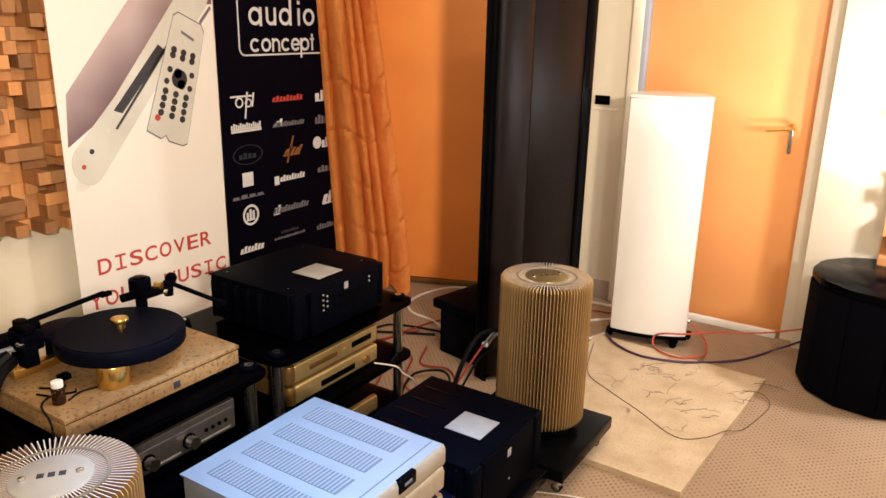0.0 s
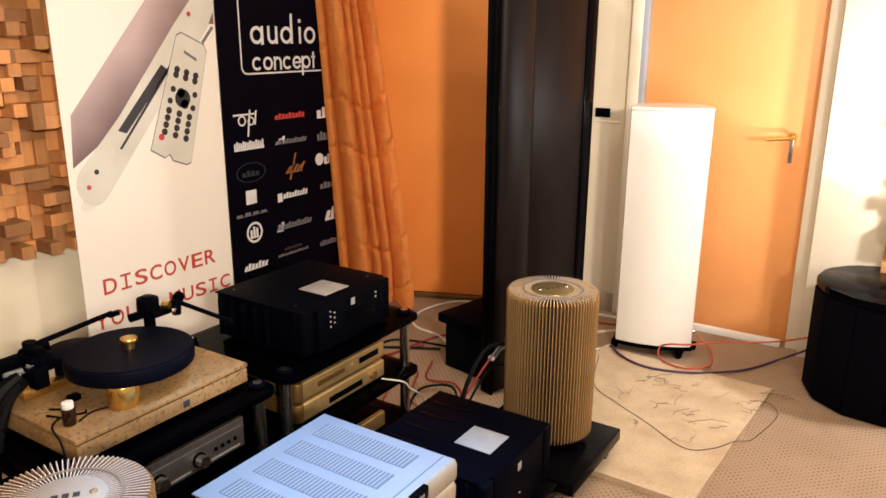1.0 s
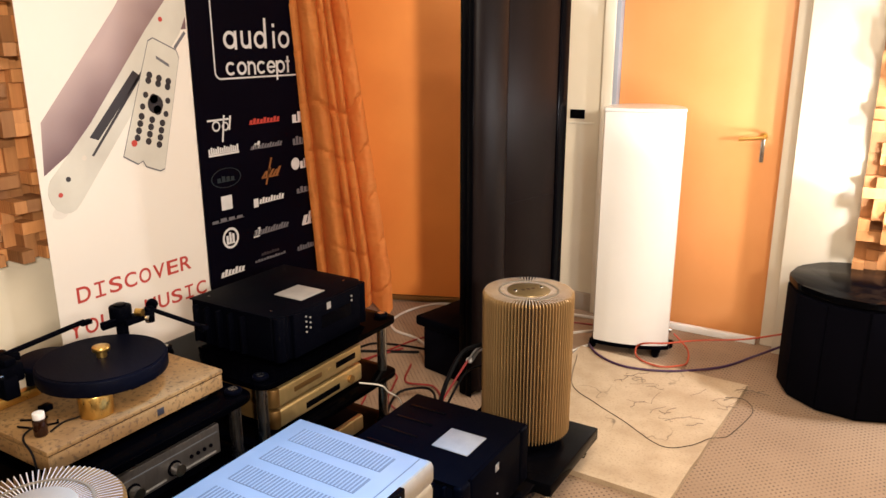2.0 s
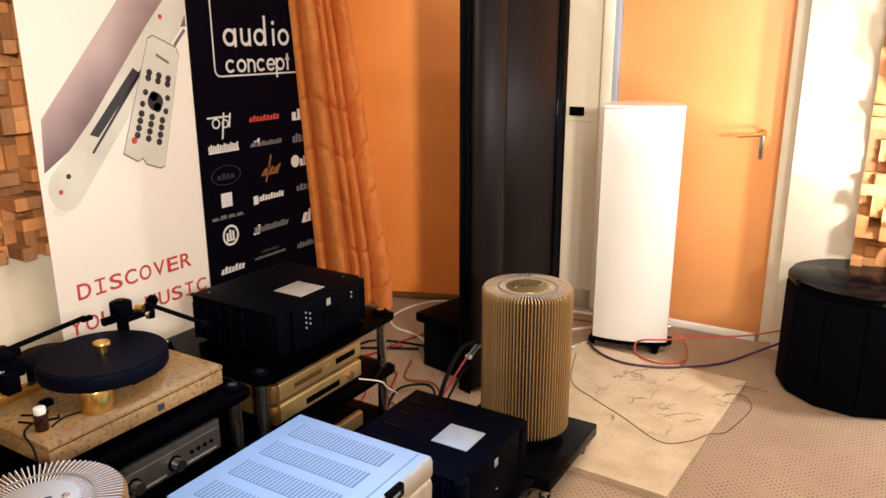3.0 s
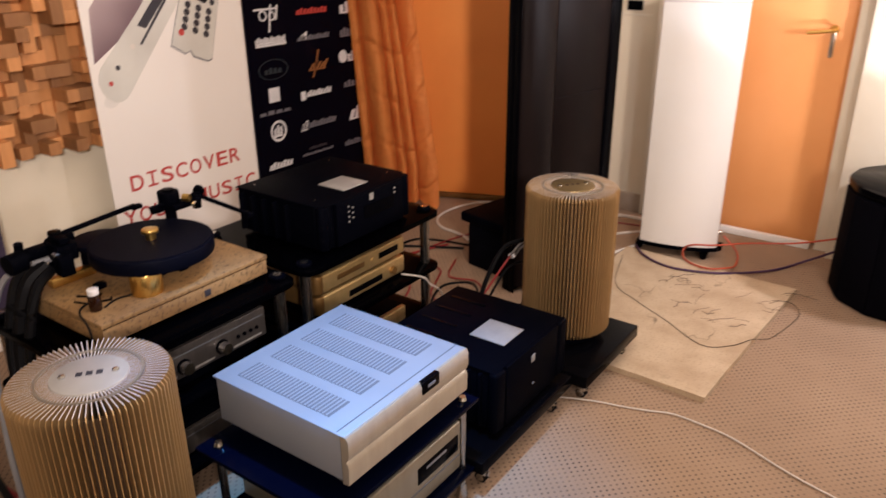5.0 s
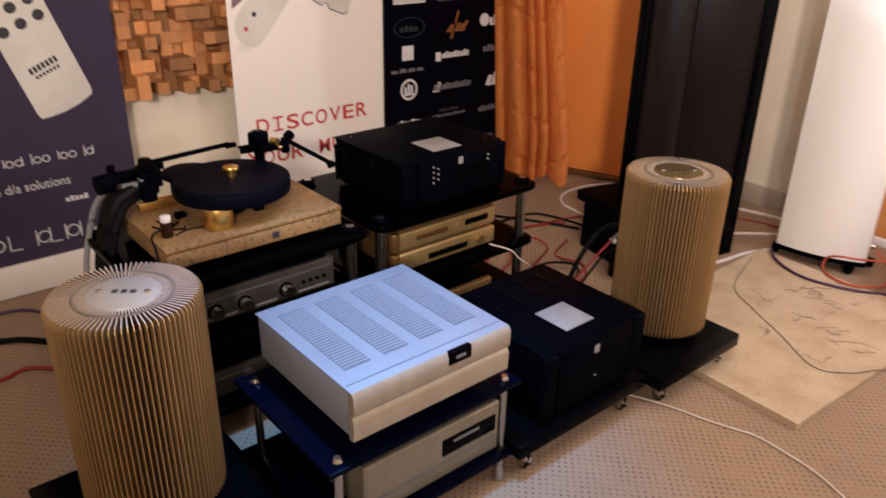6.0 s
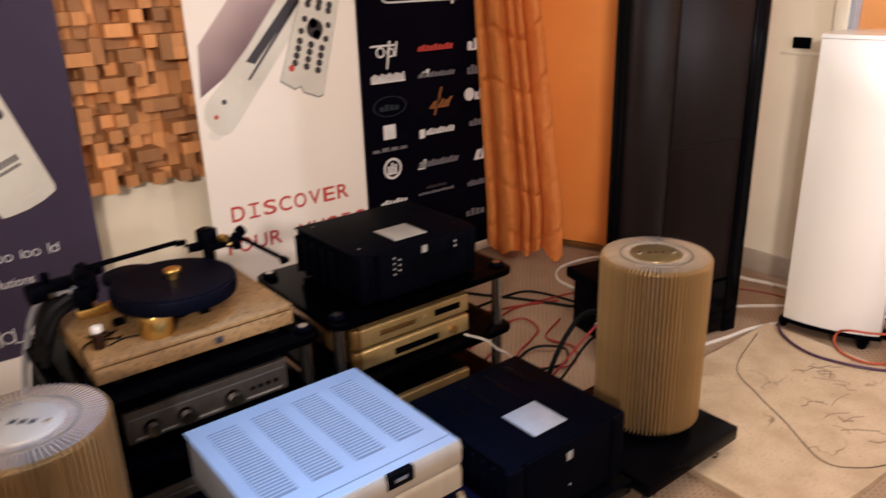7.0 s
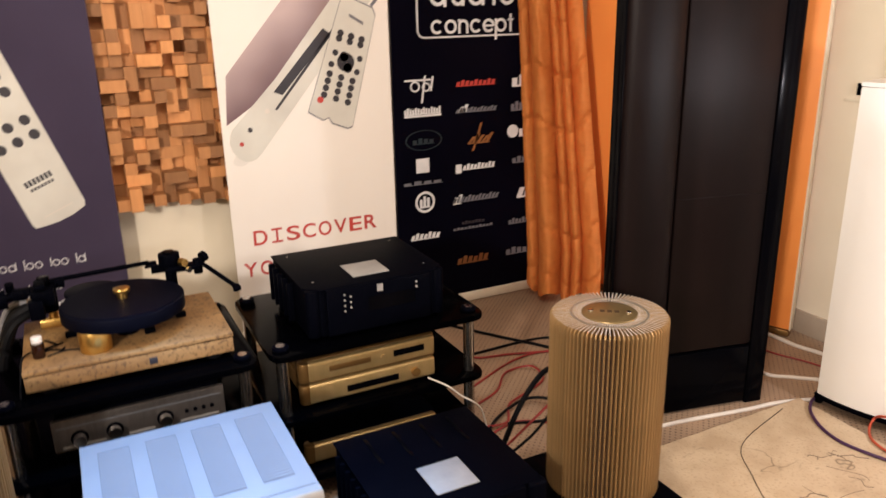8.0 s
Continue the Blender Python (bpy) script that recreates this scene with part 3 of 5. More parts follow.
def black_banner():
    ob = thing("black_banner", "glossy black roll-up banner with rows of small pale marks", "banner", pose(-2.905, 0, 0), "roll-up banners")
    banner_frame(ob, 2.517, 3.37, 0.05, 2.02, BLACKV, TRIM)
    bm = bmesh.new()
    path = [(2.655, 1.9), (2.655, 1.42)] + [(2.69 - 0.035 * math.cos(a), 1.42 - 0.035 * math.sin(a)) for a in (0.4, 0.8, 1.2, math.pi / 2)] + [(3.33, 1.385)]
    for (y0, z0), (y1, z1) in zip(path, path[1:]):
        d = Vector((y1 - y0, z1 - z0)).normalized() * 0.004
        n = Vector((-d.y, d.x))
        sheet(bm, [(y0 - d.x * 0.5 + n.x, z0 + n.y - d.y * 0.5), (y0 - n.x - d.x * 0.5, z0 - n.y - d.y * 0.5), (y1 - n.x, z1 - n.y), (y1 + n.x, z1 + n.y)], 0, 0.001)
    part("printed_frame", bm, INK_WHITE, ob)
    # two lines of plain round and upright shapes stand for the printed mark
    def hoop(y, z, r, w, material=INK_WHITE, squash=1.0):
        part("printed_ring", ring_x(bmesh.new(), 0.0002, y, z, r, w, squash=squash), material, ob)

    def stroke(y, z, w, h, material=INK_WHITE, slant=0.0):
        part("printed_bar", bars(bmesh.new(), y, z, w, h, 1, slant, 0.0008), material, ob)

    def arc(y, z, r, w, a0, a1):
        part("printed_arc", arc_x(bmesh.new(), 0.0002, y, z, r, w, a0, a1), INK_WHITE, ob)

    r, w, z = 0.043, 0.016, 1.570
    for y in (2.765, 2.972, 3.148):
        hoop(y, z, r, w)
    stroke(2.802, z - 0.002, w, 2 * r + 0.004)
    arc(2.873, z - 0.008, 0.035, w, 180, 360), stroke(2.846, z + 0.018, w, 0.052), stroke(2.900, z, w, 2 * r)
    stroke(3.010, z + 0.032, w, 0.15), stroke(3.072, z, w, 2 * r), stroke(3.072, z + 0.072, 0.018, 0.018)
    r, w, z = 0.033, 0.0125, 1.432
    at = lambda y: 2.735 + (y - 2.735) * 0.905
    for y in (2.760, 2.995):
        arc(at(y), z, r, w, 42, 318)
    hoop(at(2.842), z, r, w), hoop(at(3.152), z, r, w)
    arc(at(2.918), z + 0.004, 0.028, w, 0, 180), stroke(at(2.918) - 0.0218, z - 0.014, w, 0.040), stroke(at(2.918) + 0.0218, z - 0.014, w, 0.040), stroke(at(2.918) - 0.0225, z + 0.027, w, 0.012)
    arc(at(3.074), z, r, w, 0, 325), stroke(at(3.074), z, 2 * r - 0.006, 0.010)
    stroke(at(3.152) - 0.029, z - 0.018, w, 0.100), stroke(at(3.214), z + 0.010, w, 0.086), stroke(at(3.214), z + 0.026, 0.032, 0.010)
    s = 0.988
    Z = lambda z: 1.566 + (z - 1.566) * s
    Y = lambda y: y * s

    def mark(y, z, w, h, n, material, slant=0.0):
        part("printed_mark", bars(bmesh.new(), Y(y), Z(z), w, h, n, slant), material, ob)

    hoop(Y(2.665), Z(1.155), 0.026, 0.008), hoop(Y(2.725), Z(1.15), 0.022, 0.007)
    stroke(Y(2.70), Z(1.14), 0.010, 0.13, slant=0.02), stroke(Y(2.75), Z(1.165), 0.010, 0.07, slant=0.012), stroke(Y(2.68), Z(1.185), 0.14, 0.009)
    mark(3.005, 1.156, 0.225, 0.030, 9, INK_RED, 0.006)
    mark(3.285, 1.150, 0.13, 0.060, 3, INK_WHITE)
    mark(2.704, 1.036, 0.20, 0.034, 14, INK_WHITE), mark(2.704, 1.012, 0.20, 0.010, 1, INK_WHITE)
    mark(3.005, 1.022, 0.235, 0.026, 12, INK_GREY, 0.01), mark(2.93, 1.03, 0.05, 0.04, 2, INK_WHITE, 0.012)
    mark(3.29, 1.02, 0.15, 0.048, 6, INK_GREY)
    part("printed_arc", ring_x(bmesh.new(), 0.0002, Y(2.705), Z(0.89), 0.10, 0.006, squash=0.5), INK_TEAL, ob)
    mark(2.705, 0.885, 0.12, 0.03, 4, INK_TEAL)
    mark(3.02, 0.87, 0.13, 0.05, 5, INK_GOLD, 0.03), mark(2.985, 0.88, 0.012, 0.14, 1, INK_GOLD, 0.05)
    part("printed_mark", disc_x(bmesh.new(), 0.0002, Y(3.225), Z(0.89), 0.034), INK_WHITE, ob)
    mark(3.31, 0.885, 0.09, 0.055, 3, INK_WHITE)
    mark(2.695, 0.762, 0.072, 0.072, 1, INK_WHITE), mark(2.70, 0.675, 0.22, 0.020, 4, INK_GREY)
    mark(2.90, 0.722, 0.034, 0.046, 1, INK_WHITE), mark(3.02, 0.728, 0.19, 0.032, 9, INK_WHITE, 0.006)
    mark(3.285, 0.735, 0.12, 0.036, 4, INK_GREY)
    part("printed_mark", ring_x(bmesh.new(), 0.0002, Y(2.703), Z(0.572), 0.055, 0.012), INK_WHITE, ob)
    mark(2.703, 0.572, 0.06, 0.06, 3, INK_WHITE)
    mark(3.0, 0.56, 0.27, 0.034, 13, INK_GREY, 0.012), mark(2.89, 0.56, 0.05, 0.05, 2, INK_WHITE, 0.012)
    mark(3.30, 0.56, 0.09, 0.075, 2, INK_WHITE, 0.02)
    mark(2.985, 0.40, 0.24, 0.014, 11, INK_GREY), mark(2.985, 0.43, 0.14, 0.016, 7, INK_DARK)
    mark(2.70, 0.392, 0.165, 0.036, 7, INK_WHITE, 0.008), mark(3.28, 0.395, 0.15, 0.032, 7, INK_GREY)
    mark(2.98, 0.222, 0.19, 0.044, 6, INK_GOLD, 0.008), mark(3.26, 0.225, 0.14, 0.04, 4, INK_GREY)


def slate_banner():
    ob = thing("slate_banner", "dark slate roll-up banner with a pale printed remote control", "banner", pose(-2.94, 0, 0), "roll-up banners")
    banner_frame(ob, 0.39, 1.245, 0.135, 2.02, GREYV, WHITEV)
    outline = [(0.663, 1.52), (0.68, 1.585), (0.75, 1.63), (0.82, 1.635), (0.856, 1.60), (1.126, 0.79), (1.124, 0.768), (1.075, 0.737), (1.019, 0.714), (0.96, 0.70), (0.93, 0.696), (0.918, 0.715)]
    remote = part("printed_remote", sheet(bmesh.new(), outline, 0.0004, 0.0016), INK_PALE, ob, "pale printed remote control")
    d, e = Vector((0.40, -0.92)).normalized(), Vector((0.92, 0.40)).normalized()
    for i in range(-6, 2):
        for j in range(3):
            p = Vector((0.8985, 1.108)) + d * (0.063 * i + 0.058 * (i // 2)) + e * 0.0685 * (j - 1)
            part("printed_button", disc_x(bmesh.new(), 0.001, p.x, p.y, 0.0205, 0.0012, 16), INK_DARK, remote)
    for k, (w, h) in enumerate(((0.115, 0.024), (0.10, 0.012))):
        c = Vector((0.972, 0.897)) + d * 0.028 * k
        n = 7
        for q in range(n):
            p0 = c + e * w * (q / n - 0.5)
            p1 = p0 + e * w / n * 0.7
            up = -d * h / 2
            part("printed_bar", sheet(bmesh.new(), [p0 - up, p1 - up, p1 + up, p0 + up], 0.001, 0.0022), INK_DARK, remote)
    c = Vector((1.035, 0.765))
    part("printed_mark", sheet(bmesh.new(), [c - e * 0.07, c + e * 0.05, c + e * 0.05 - d * 0.004, c - e * 0.07 - d * 0.004], 0.001, 0.0022), INK_SOFT, remote)
    for k in range(14):
        y = 0.655 + 0.0325 * k
        if k % 3:
            part("printed_ring", ring_x(bmesh.new(), 0.0004, y, 0.542, 0.0145, 0.004, seg=16), INK_WHITE, ob)
        if k % 3 == 0 or k % 4 == 1:
            part("printed_bar", bars(bmesh.new(), y + 0.013, 0.547, 0.004, 0.034 if k % 2 else 0.044), INK_WHITE, ob)
    part("lettering", lettering("affordable d/a solutions", 0.55, 0.985, 0.425, 0.462, 0.001), INK_WHITE, ob, "small white lettering")
    part("printed_mark", bars(bmesh.new(), 1.0, 0.362, 0.09, 0.022, 5), INK_WHITE, ob)
    part("printed_mark", bars(bmesh.new(), 0.62, 0.362, 0.09, 0.022, 4), INK_WHITE, ob)
    for k, y in enumerate((0.60, 0.675, 0.745, 0.845, 0.895, 0.955, 1.012)):
        part("printed_bar", bars(bmesh.new(), y - 0.022, 0.226, 0.005, 0.066), INK_WHITE, ob)
        if k % 2:
            part("printed_ring", ring_x(bmesh.new(), 0.0004, y + 0.006, 0.226, 0.026, 0.005), INK_WHITE, ob)
        else:
            part("printed_bar", bars(bmesh.new(), y + 0.002, 0.1955, 0.036, 0.005), INK_WHITE, ob)


white_banner()
black_banner()
slate_banner()

# ---- loudspeakers ----


def castor(parent, x, y, top, fork=None):
    """A small twin-wheel castor under a platform whose underside is at top."""
    c = part("castor", rod(rod(bmesh.new(), (x, y - 0.011, 0.019), (x, y - 0.003, 0.019), 0.019, 16), (x, y + 0.003, 0.019), (x, y + 0.011, 0.019), 0.019, 16), RUBBER, parent)
    bm = cube(x, y, 0.034, 0.036, 0.026, 0.014, 0.004)
    box(bm, x, y, top - 0.0025, 0.035, 0.035, 0.005, 0.001)
    drum(bm, x, y, 0.03, top - 0.003, 0.007, 12)
    rod(bm, (x, y - 0.0135, 0.019), (x, y + 0.0135, 0.019), 0.013, 14)
    rod(bm, (x + 0.012, y, 0.034), (x + 0.024, y, 0.034), 0.008, 12)
    part("castor_fork", bm, fork or CHROME, c, "black castor fork" if fork else "chrome castor fork")


def white_speaker():
    ob = thing("white_speaker", "tall white lacquered floor speaker with a rounded back, on black castors", "loudspeaker", pose(-1.075, 3.635, 0, 0, 0, 16))
    front = [(-0.185 + 0.37 * k / 10, -0.03 - 0.03 * math.sin(math.pi * k / 10)) for k in range(11)]
    back = [(0.19 * math.cos(a), -0.005 + 0.27 * math.sin(a) ** 0.8) for a in (math.pi * k / 18 for k in range(1, 18))]
    outline = front + [(0.19, -0.005)] + back + [(-0.19, -0.005)]
    part("cabinet", prism(bmesh.new(), outline, 0.062, 1.236, 0.004), WHITEP, ob)
    grown = [(x * 1.01, y * 1.01) for x, y in outline]
    part("top_panel", prism(bmesh.new(), grown, 1.238, 1.253, 0.003), WHITEP, ob)
    plinth = prism(bmesh.new(), [(x * 1.04, y * 1.03) for x, y in outline], 0.042, 0.060, 0.003)
    part("plinth", plinth, BLACKM, ob, "black plinth")
    for x, y in ((-0.19, 0.02), (0.13, -0.04), (0.20, 0.10), (0.0, 0.25)):
        castor(ob, x, y, 0.042, BLACKG)
    part("terminal", rod(bmesh.new(), (0.17, 0.09, 0.105), (0.205, 0.09, 0.105), 0.012), CHROME, ob, "chrome cable terminal")


white_speaker()


def panel_speaker():
    ob = thing("panel_speaker", "very tall flat black panel speaker with a dark grille", "loudspeaker", pose(-1.46, 3.065, 0, 0, 0, -12.1))
    # local: the panel runs along y, its face looks to +x
    part("frame", cube(-0.045, 0.017, 1.12, 0.05, 0.682, 2.24, 0.008), BLACKG, ob)
    part("grille", cube(-0.012, 0.095, 1.245, 0.02, 0.37, 1.97, 0.006), GRILLE, ob, "dark woven grille")
    part("grille_seam", cube(-0.0015, 0.095, 0.86, 0.003, 0.366, 0.003, 0.001), GRILLE, ob)
    # the near strip bows out like half a column
    arc = [(-0.02 + 0.055 * math.sin(math.pi * k / 16) ** 0.75, -0.318 + 0.223 * (1 - math.cos(math.pi * k / 16)) / 2) for k in range(17)]
    part("bowed_strip", prism(bmesh.new(), arc, 0.03, 2.21), GRILLE, ob, "bowed dark grille column")
    part("edge_rail", cube(-0.012, -0.321, 1.12, 0.03, 0.006, 2.24, 0.002), BLACKG, ob)
    part("edge_rail", cube(-0.012, 0.319, 1.12, 0.03, 0.076, 2.24, 0.006), BLACKG, ob)
    part("bottom_panel", cube(-0.012, 0.093, 0.13, 0.024, 0.372, 0.24, 0.006), BLACKG, ob)
    part("bass_box", cube(-0.23, -0.04, 0.11, 0.30, 0.40, 0.22, 0.01), FABRIC, ob)
    part("base_plate", cube(-0.24, -0.04, 0.255, 0.34, 0.45, 0.05, 0.012), BLACKM, ob)


panel_speaker()


def black_woofer():
    ob = thing("faceted_woofer", "squat black faceted cloth-covered subwoofer on the carpet", "subwoofer", pose(-0.055, 3.70, 0, 0, 0, 7))
    r, n = 0.315, 12
    ring = [(r * math.cos(a), r * math.sin(a)) for a in (2 * math.pi / n * k for k in range(n))]
    part("body", prism(bmesh.new(), [(x * 0.975, y * 0.975) for x, y in ring], 0.0, 0.50, 0.01), FABRIC, ob)
    part("top_panel", prism(bmesh.new(), rounded(ring, 0.02, 3), 0.503, 0.533, 0.006), BLACKG, ob, "glossy black top")
    for i in range(n):
        (x0, y0), (x1, y1) = ring[i], ring[(i + 1) % n]
        w = Vector((x1 - x0, y1 - y0)).length
        side = part("side_panel", cube(0, 0, 0.252, 0.012, w * 0.955, 0.475, 0.005), FABRIC, ob)
        side.matrix_basis = pose((x0 + x1) * 0.4925, (y0 + y1) * 0.4925, 0, 0, 0, math.degrees(math.atan2(y1 - y0, x1 - x0)) - 90)


black_woofer()

# ---- finned cylinders ----


def fin_mesh():
    bm = bmesh.new()
    th = 0.0011
    prof = [(0.076, 0.022), (0.165, 0.022), (0.165, 0.545), (0.158, 0.5545), (0.112, 0.556), (0.108, 0.5535), (0.076, 0.5535)]
    sides = [[bm.verts.new((x, s * th, z)) for x, z in prof] for s in (-1, 1)]
    bm.faces.new(sides[0][::-1]), bm.faces.new(sides[1])
    for i in range(len(prof)):
        j = (i + 1) % len(prof)
        bm.faces.new((sides[0][i], sides[0][j], sides[1][j], sides[1][i]))
    bmesh.ops.recalc_face_normals(bm, faces=bm.faces)
    me = mesh_of("fin", bm, FIN)
    # light from above is painted on: upward faces take a paler material
    me.materials.append(FIN_TOP_LIT)
    for f in me.polygons:
        if f.normal.z > 0.8:
            f.material_index = 1
    return me


FIN_MESH = fin_mesh()


def finned_cylinder(m, label, plate):
    """A mono amplifier: a ring of thin upright metal plates round a core."""
    ob = thing("finned_amplifier", label, "amplifier", m, "pair of finned amplifiers")
    # core and sleeve are toned dark to deepen the shade between the fins
    part("core", drum(bmesh.new(), 0, 0, 0.024, 0.47, 0.134, 48), CORE, ob, "dark-toned bronze core")
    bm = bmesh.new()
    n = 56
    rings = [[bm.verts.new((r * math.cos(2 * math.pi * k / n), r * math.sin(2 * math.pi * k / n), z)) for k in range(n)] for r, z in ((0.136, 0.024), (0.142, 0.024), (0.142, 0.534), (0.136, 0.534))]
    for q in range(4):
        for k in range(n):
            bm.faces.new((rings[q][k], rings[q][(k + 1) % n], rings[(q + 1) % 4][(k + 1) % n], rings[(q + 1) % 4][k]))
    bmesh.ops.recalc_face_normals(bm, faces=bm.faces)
    part("inner_sleeve", bm, CORE, ob, "dark-toned bronze sleeve between the fins")
    part("base_disc", drum(bmesh.new(), 0, 0, -0.02, 0.021, 0.125, 40, bevel=0.003), BLACKM, ob, "black base disc")
    bm = bmesh.new()
    drum(bm, 0, 0, 0.546, 0.5575, 0.078, 44, bevel=0.003)
    part("top_disc", bm, plate, ob, "polished top disc")
    bm = bmesh.new()
    n = 48
    rings = [[bm.verts.new((r * math.cos(2 * math.pi * k / n), r * math.sin(2 * math.pi * k / n), z)) for k in range(n)] for r, z in ((0.103, 0.552), (0.108, 0.552), (0.108, 0.5566), (0.103, 0.5566))]
    for q in range(4):
        for k in range(n):
            bm.faces.new((rings[q][k], rings[q][(k + 1) % n], rings[(q + 1) % 4][(k + 1) % n], rings[(q + 1) % 4][k]))
    bmesh.ops.recalc_face_normals(bm, faces=bm.faces)
    part("clamp_ring", bm, RING, ob, "pale clamp ring")
    for y in (-0.052, 0.052):
        part("screw", drum(bmesh.new(), 0.0, y, 0.557, 0.562, 0.008, 16, bevel=0.002), CHROME, ob, "chrome screw")
    for k in range(3):
        part("engraved_bar", cube(-0.003, -0.02 + 0.02 * k, 0.5578, 0.016, 0.013, 0.0008), INK_DARK if plate is PALE_LIT else CORE, ob)
    count = 84
    for k in range(count):
        f = new("fin", FIN_MESH)
        f.parent = ob
        f.matrix_basis = pose(0, 0, 0, 0, 0, 360 * k / count)
    return ob


finned_cylinder(pose(-1.082, 2.374, 0.148, 0, 0, -38), "cylindrical champagne amplifier with fins, on a black wheeled platform", DULLB)
finned_cylinder(pose(-1.35, 0.691, 0.140, 0, 0, -38), "cylindrical champagne amplifier with fins, beside the silver amplifier", PALE_LIT)


def platform(x0, x1, y0, y1, z0, z1, label):
    ob = thing("wheeled_platform", label, "platform", pose((x0 + x1) / 2, (y0 + y1) / 2, 0), "wheeled platforms")
    sx, sy = x1 - x0, y1 - y0
    part("board", cube(0, 0, (z0 + z1) / 2, sx, sy, z1 - z0, 0.006), BLACKG, ob)
    part("skirt", cube(0, 0, z0 - 0.006, sx - 0.05, sy - 0.05, 0.014, 0.003), BLACKM, ob)
    for x in (-sx / 2 + 0.045, sx / 2 - 0.045):
        for y in (-sy / 2 + 0.07, sy / 2 - 0.06):
            castor(ob, x, y, z0 - 0.012)


platform(-1.33, -0.857, 2.105, 2.562, 0.078, 0.127, "black gloss wheeled platform under a finned amplifier")
platform(-1.42, -0.905, 1.52, 2.092, 0.082, 0.125, "black gloss wheeled platform under the black power amplifier")
platform(-1.58, -1.12, 0.44, 0.93, 0.075, 0.12, "black gloss wheeled platform under a finned amplifier")


# ---- amplifiers in front ----


def feet(parent, xs, ys, z0, z1, r=0.018, material=None):
    for x in xs:
        for y in ys:
            part("foot", drum(bmesh.new(), x, y, z0, z1, r, 18, bevel=0.002), material or RUBBER, parent)


def black_power_amp():
    ob = thing("black_power_amplifier", "wide black power amplifier with a square metal plate on its lid", "amplifier", pose(-1.148, 1.85, 0.125))
    part("case", cube(0, 0, 0.127, 0.40, 0.425, 0.20, 0.006), BLACKM, ob)
    part("lid", cube(-0.004, 0, 0.2265, 0.425, 0.43, 0.006, 0.002), BLACKM, ob)
    part("front_panel", cube(0.209, 0, 0.125, 0.018, 0.32, 0.205, 0.004), BLACKM, ob)
    for y in (-0.195, 0.195):
        part("front_cheek", cube(0.203, y, 0.125, 0.034, 0.058, 0.208, 0.012, 3), BLACKM, ob)
    for y in (-0.216, 0.216):
        for k in range(9):
            part("side_fin", cube(-0.16 + 0.04 * k, y, 0.127, 0.010, 0.022, 0.18, 0.002), BLACKM, ob)
    part("top_plate", cube(0.082, 0.0, 0.2305, 0.128, 0.124, 0.003, 0.001), LABEL, ob, "square aluminium plate")
    for k in range(4):
        part("vent_groove", cube(-0.115, -0.13 + 0.087 * k, 0.2302, 0.14, 0.012, 0.002, 0.001), BLACKG, ob)
    part("front_mark", cube(0.2185, -0.004, 0.185, 0.002, 0.022, 0.026, 0.0005), LABEL, ob, "small bright badge")
    part("indicator", drum(bmesh.new(), 0.2185, 0.0, 0.09, 0.094, 0.003, 10), LABEL, ob)
    feet(ob, (-0.15, 0.15), (-0.16, 0.16), 0.0, 0.027, 0.022)


black_power_amp()


VENT_BAR = mesh_of("vent_bar", cube(0, 0, 0, 0.005, 0.070, 0.0012), SILVER)


def silver_amp():
    ob = thing("silver_amplifier", "silver amplifier with slotted lid vents and a champagne front", "amplifier", pose(-1.157, 1.241, 0.362))
    part("case", cube(-0.008, 0, 0.09, 0.425, 0.462, 0.126, 0.004), SILVER, ob)
    lid = part("lid", cube(-0.004, 0, 0.1555, 0.44, 0.474, 0.005, 0.002), SILVER, ob)
    for k in range(4):
        y = -0.163 + 0.1087 * k
        part("vent_field", cube(-0.018, y, 0.1582, 0.31, 0.072, 0.0012), SLOT, lid, "grey vent field")
        for q in range(26):
            bar = new("vent_bar", VENT_BAR)
            bar.parent, bar.location = lid, (-0.163 + 0.0116 * q, y, 0.1589)
    part("lid_groove", cube(0.190, 0, 0.1584, 0.003, 0.46, 0.0012), SLOT, lid)
    # the front bulges out in its upper half
    prof = [(0.206, 0.027), (0.224, 0.03), (0.226, 0.078), (0.222, 0.088), (0.219, 0.092), (0.224, 0.098), (0.228, 0.11), (0.228, 0.146), (0.222, 0.157), (0.206, 0.158)]
    bm = bmesh.new()
    ends = [[bm.verts.new((x, y, z)) for x, z in prof] for y in (-0.237, 0.237)]
    bm.faces.new(ends[0]), bm.faces.new(ends[1][::-1])
    for i in range(len(prof)):
        j = (i + 1) % len(prof)
        bm.faces.new((ends[0][i], ends[0][j], ends[1][j], ends[1][i]))
    bmesh.ops.recalc_face_normals(bm, faces=bm.faces)
    part("front_panel", bm, CHAMP, ob, "champagne front panel with a long groove")
    bm = cube(0.222, 0.068, 0.140, 0.018, 0.072, 0.036, 0.004)
    badge = part("badge", bm, BLACKG, ob, "small black badge")
    part("badge_mark", cube(0.2318, 0.068, 0.141, 0.001, 0.03, 0.008), INK_GREY, badge)
    feet(ob, (-0.15, 0.15), (-0.17, 0.17), -0.027, 0.027, 0.020)


silver_amp()


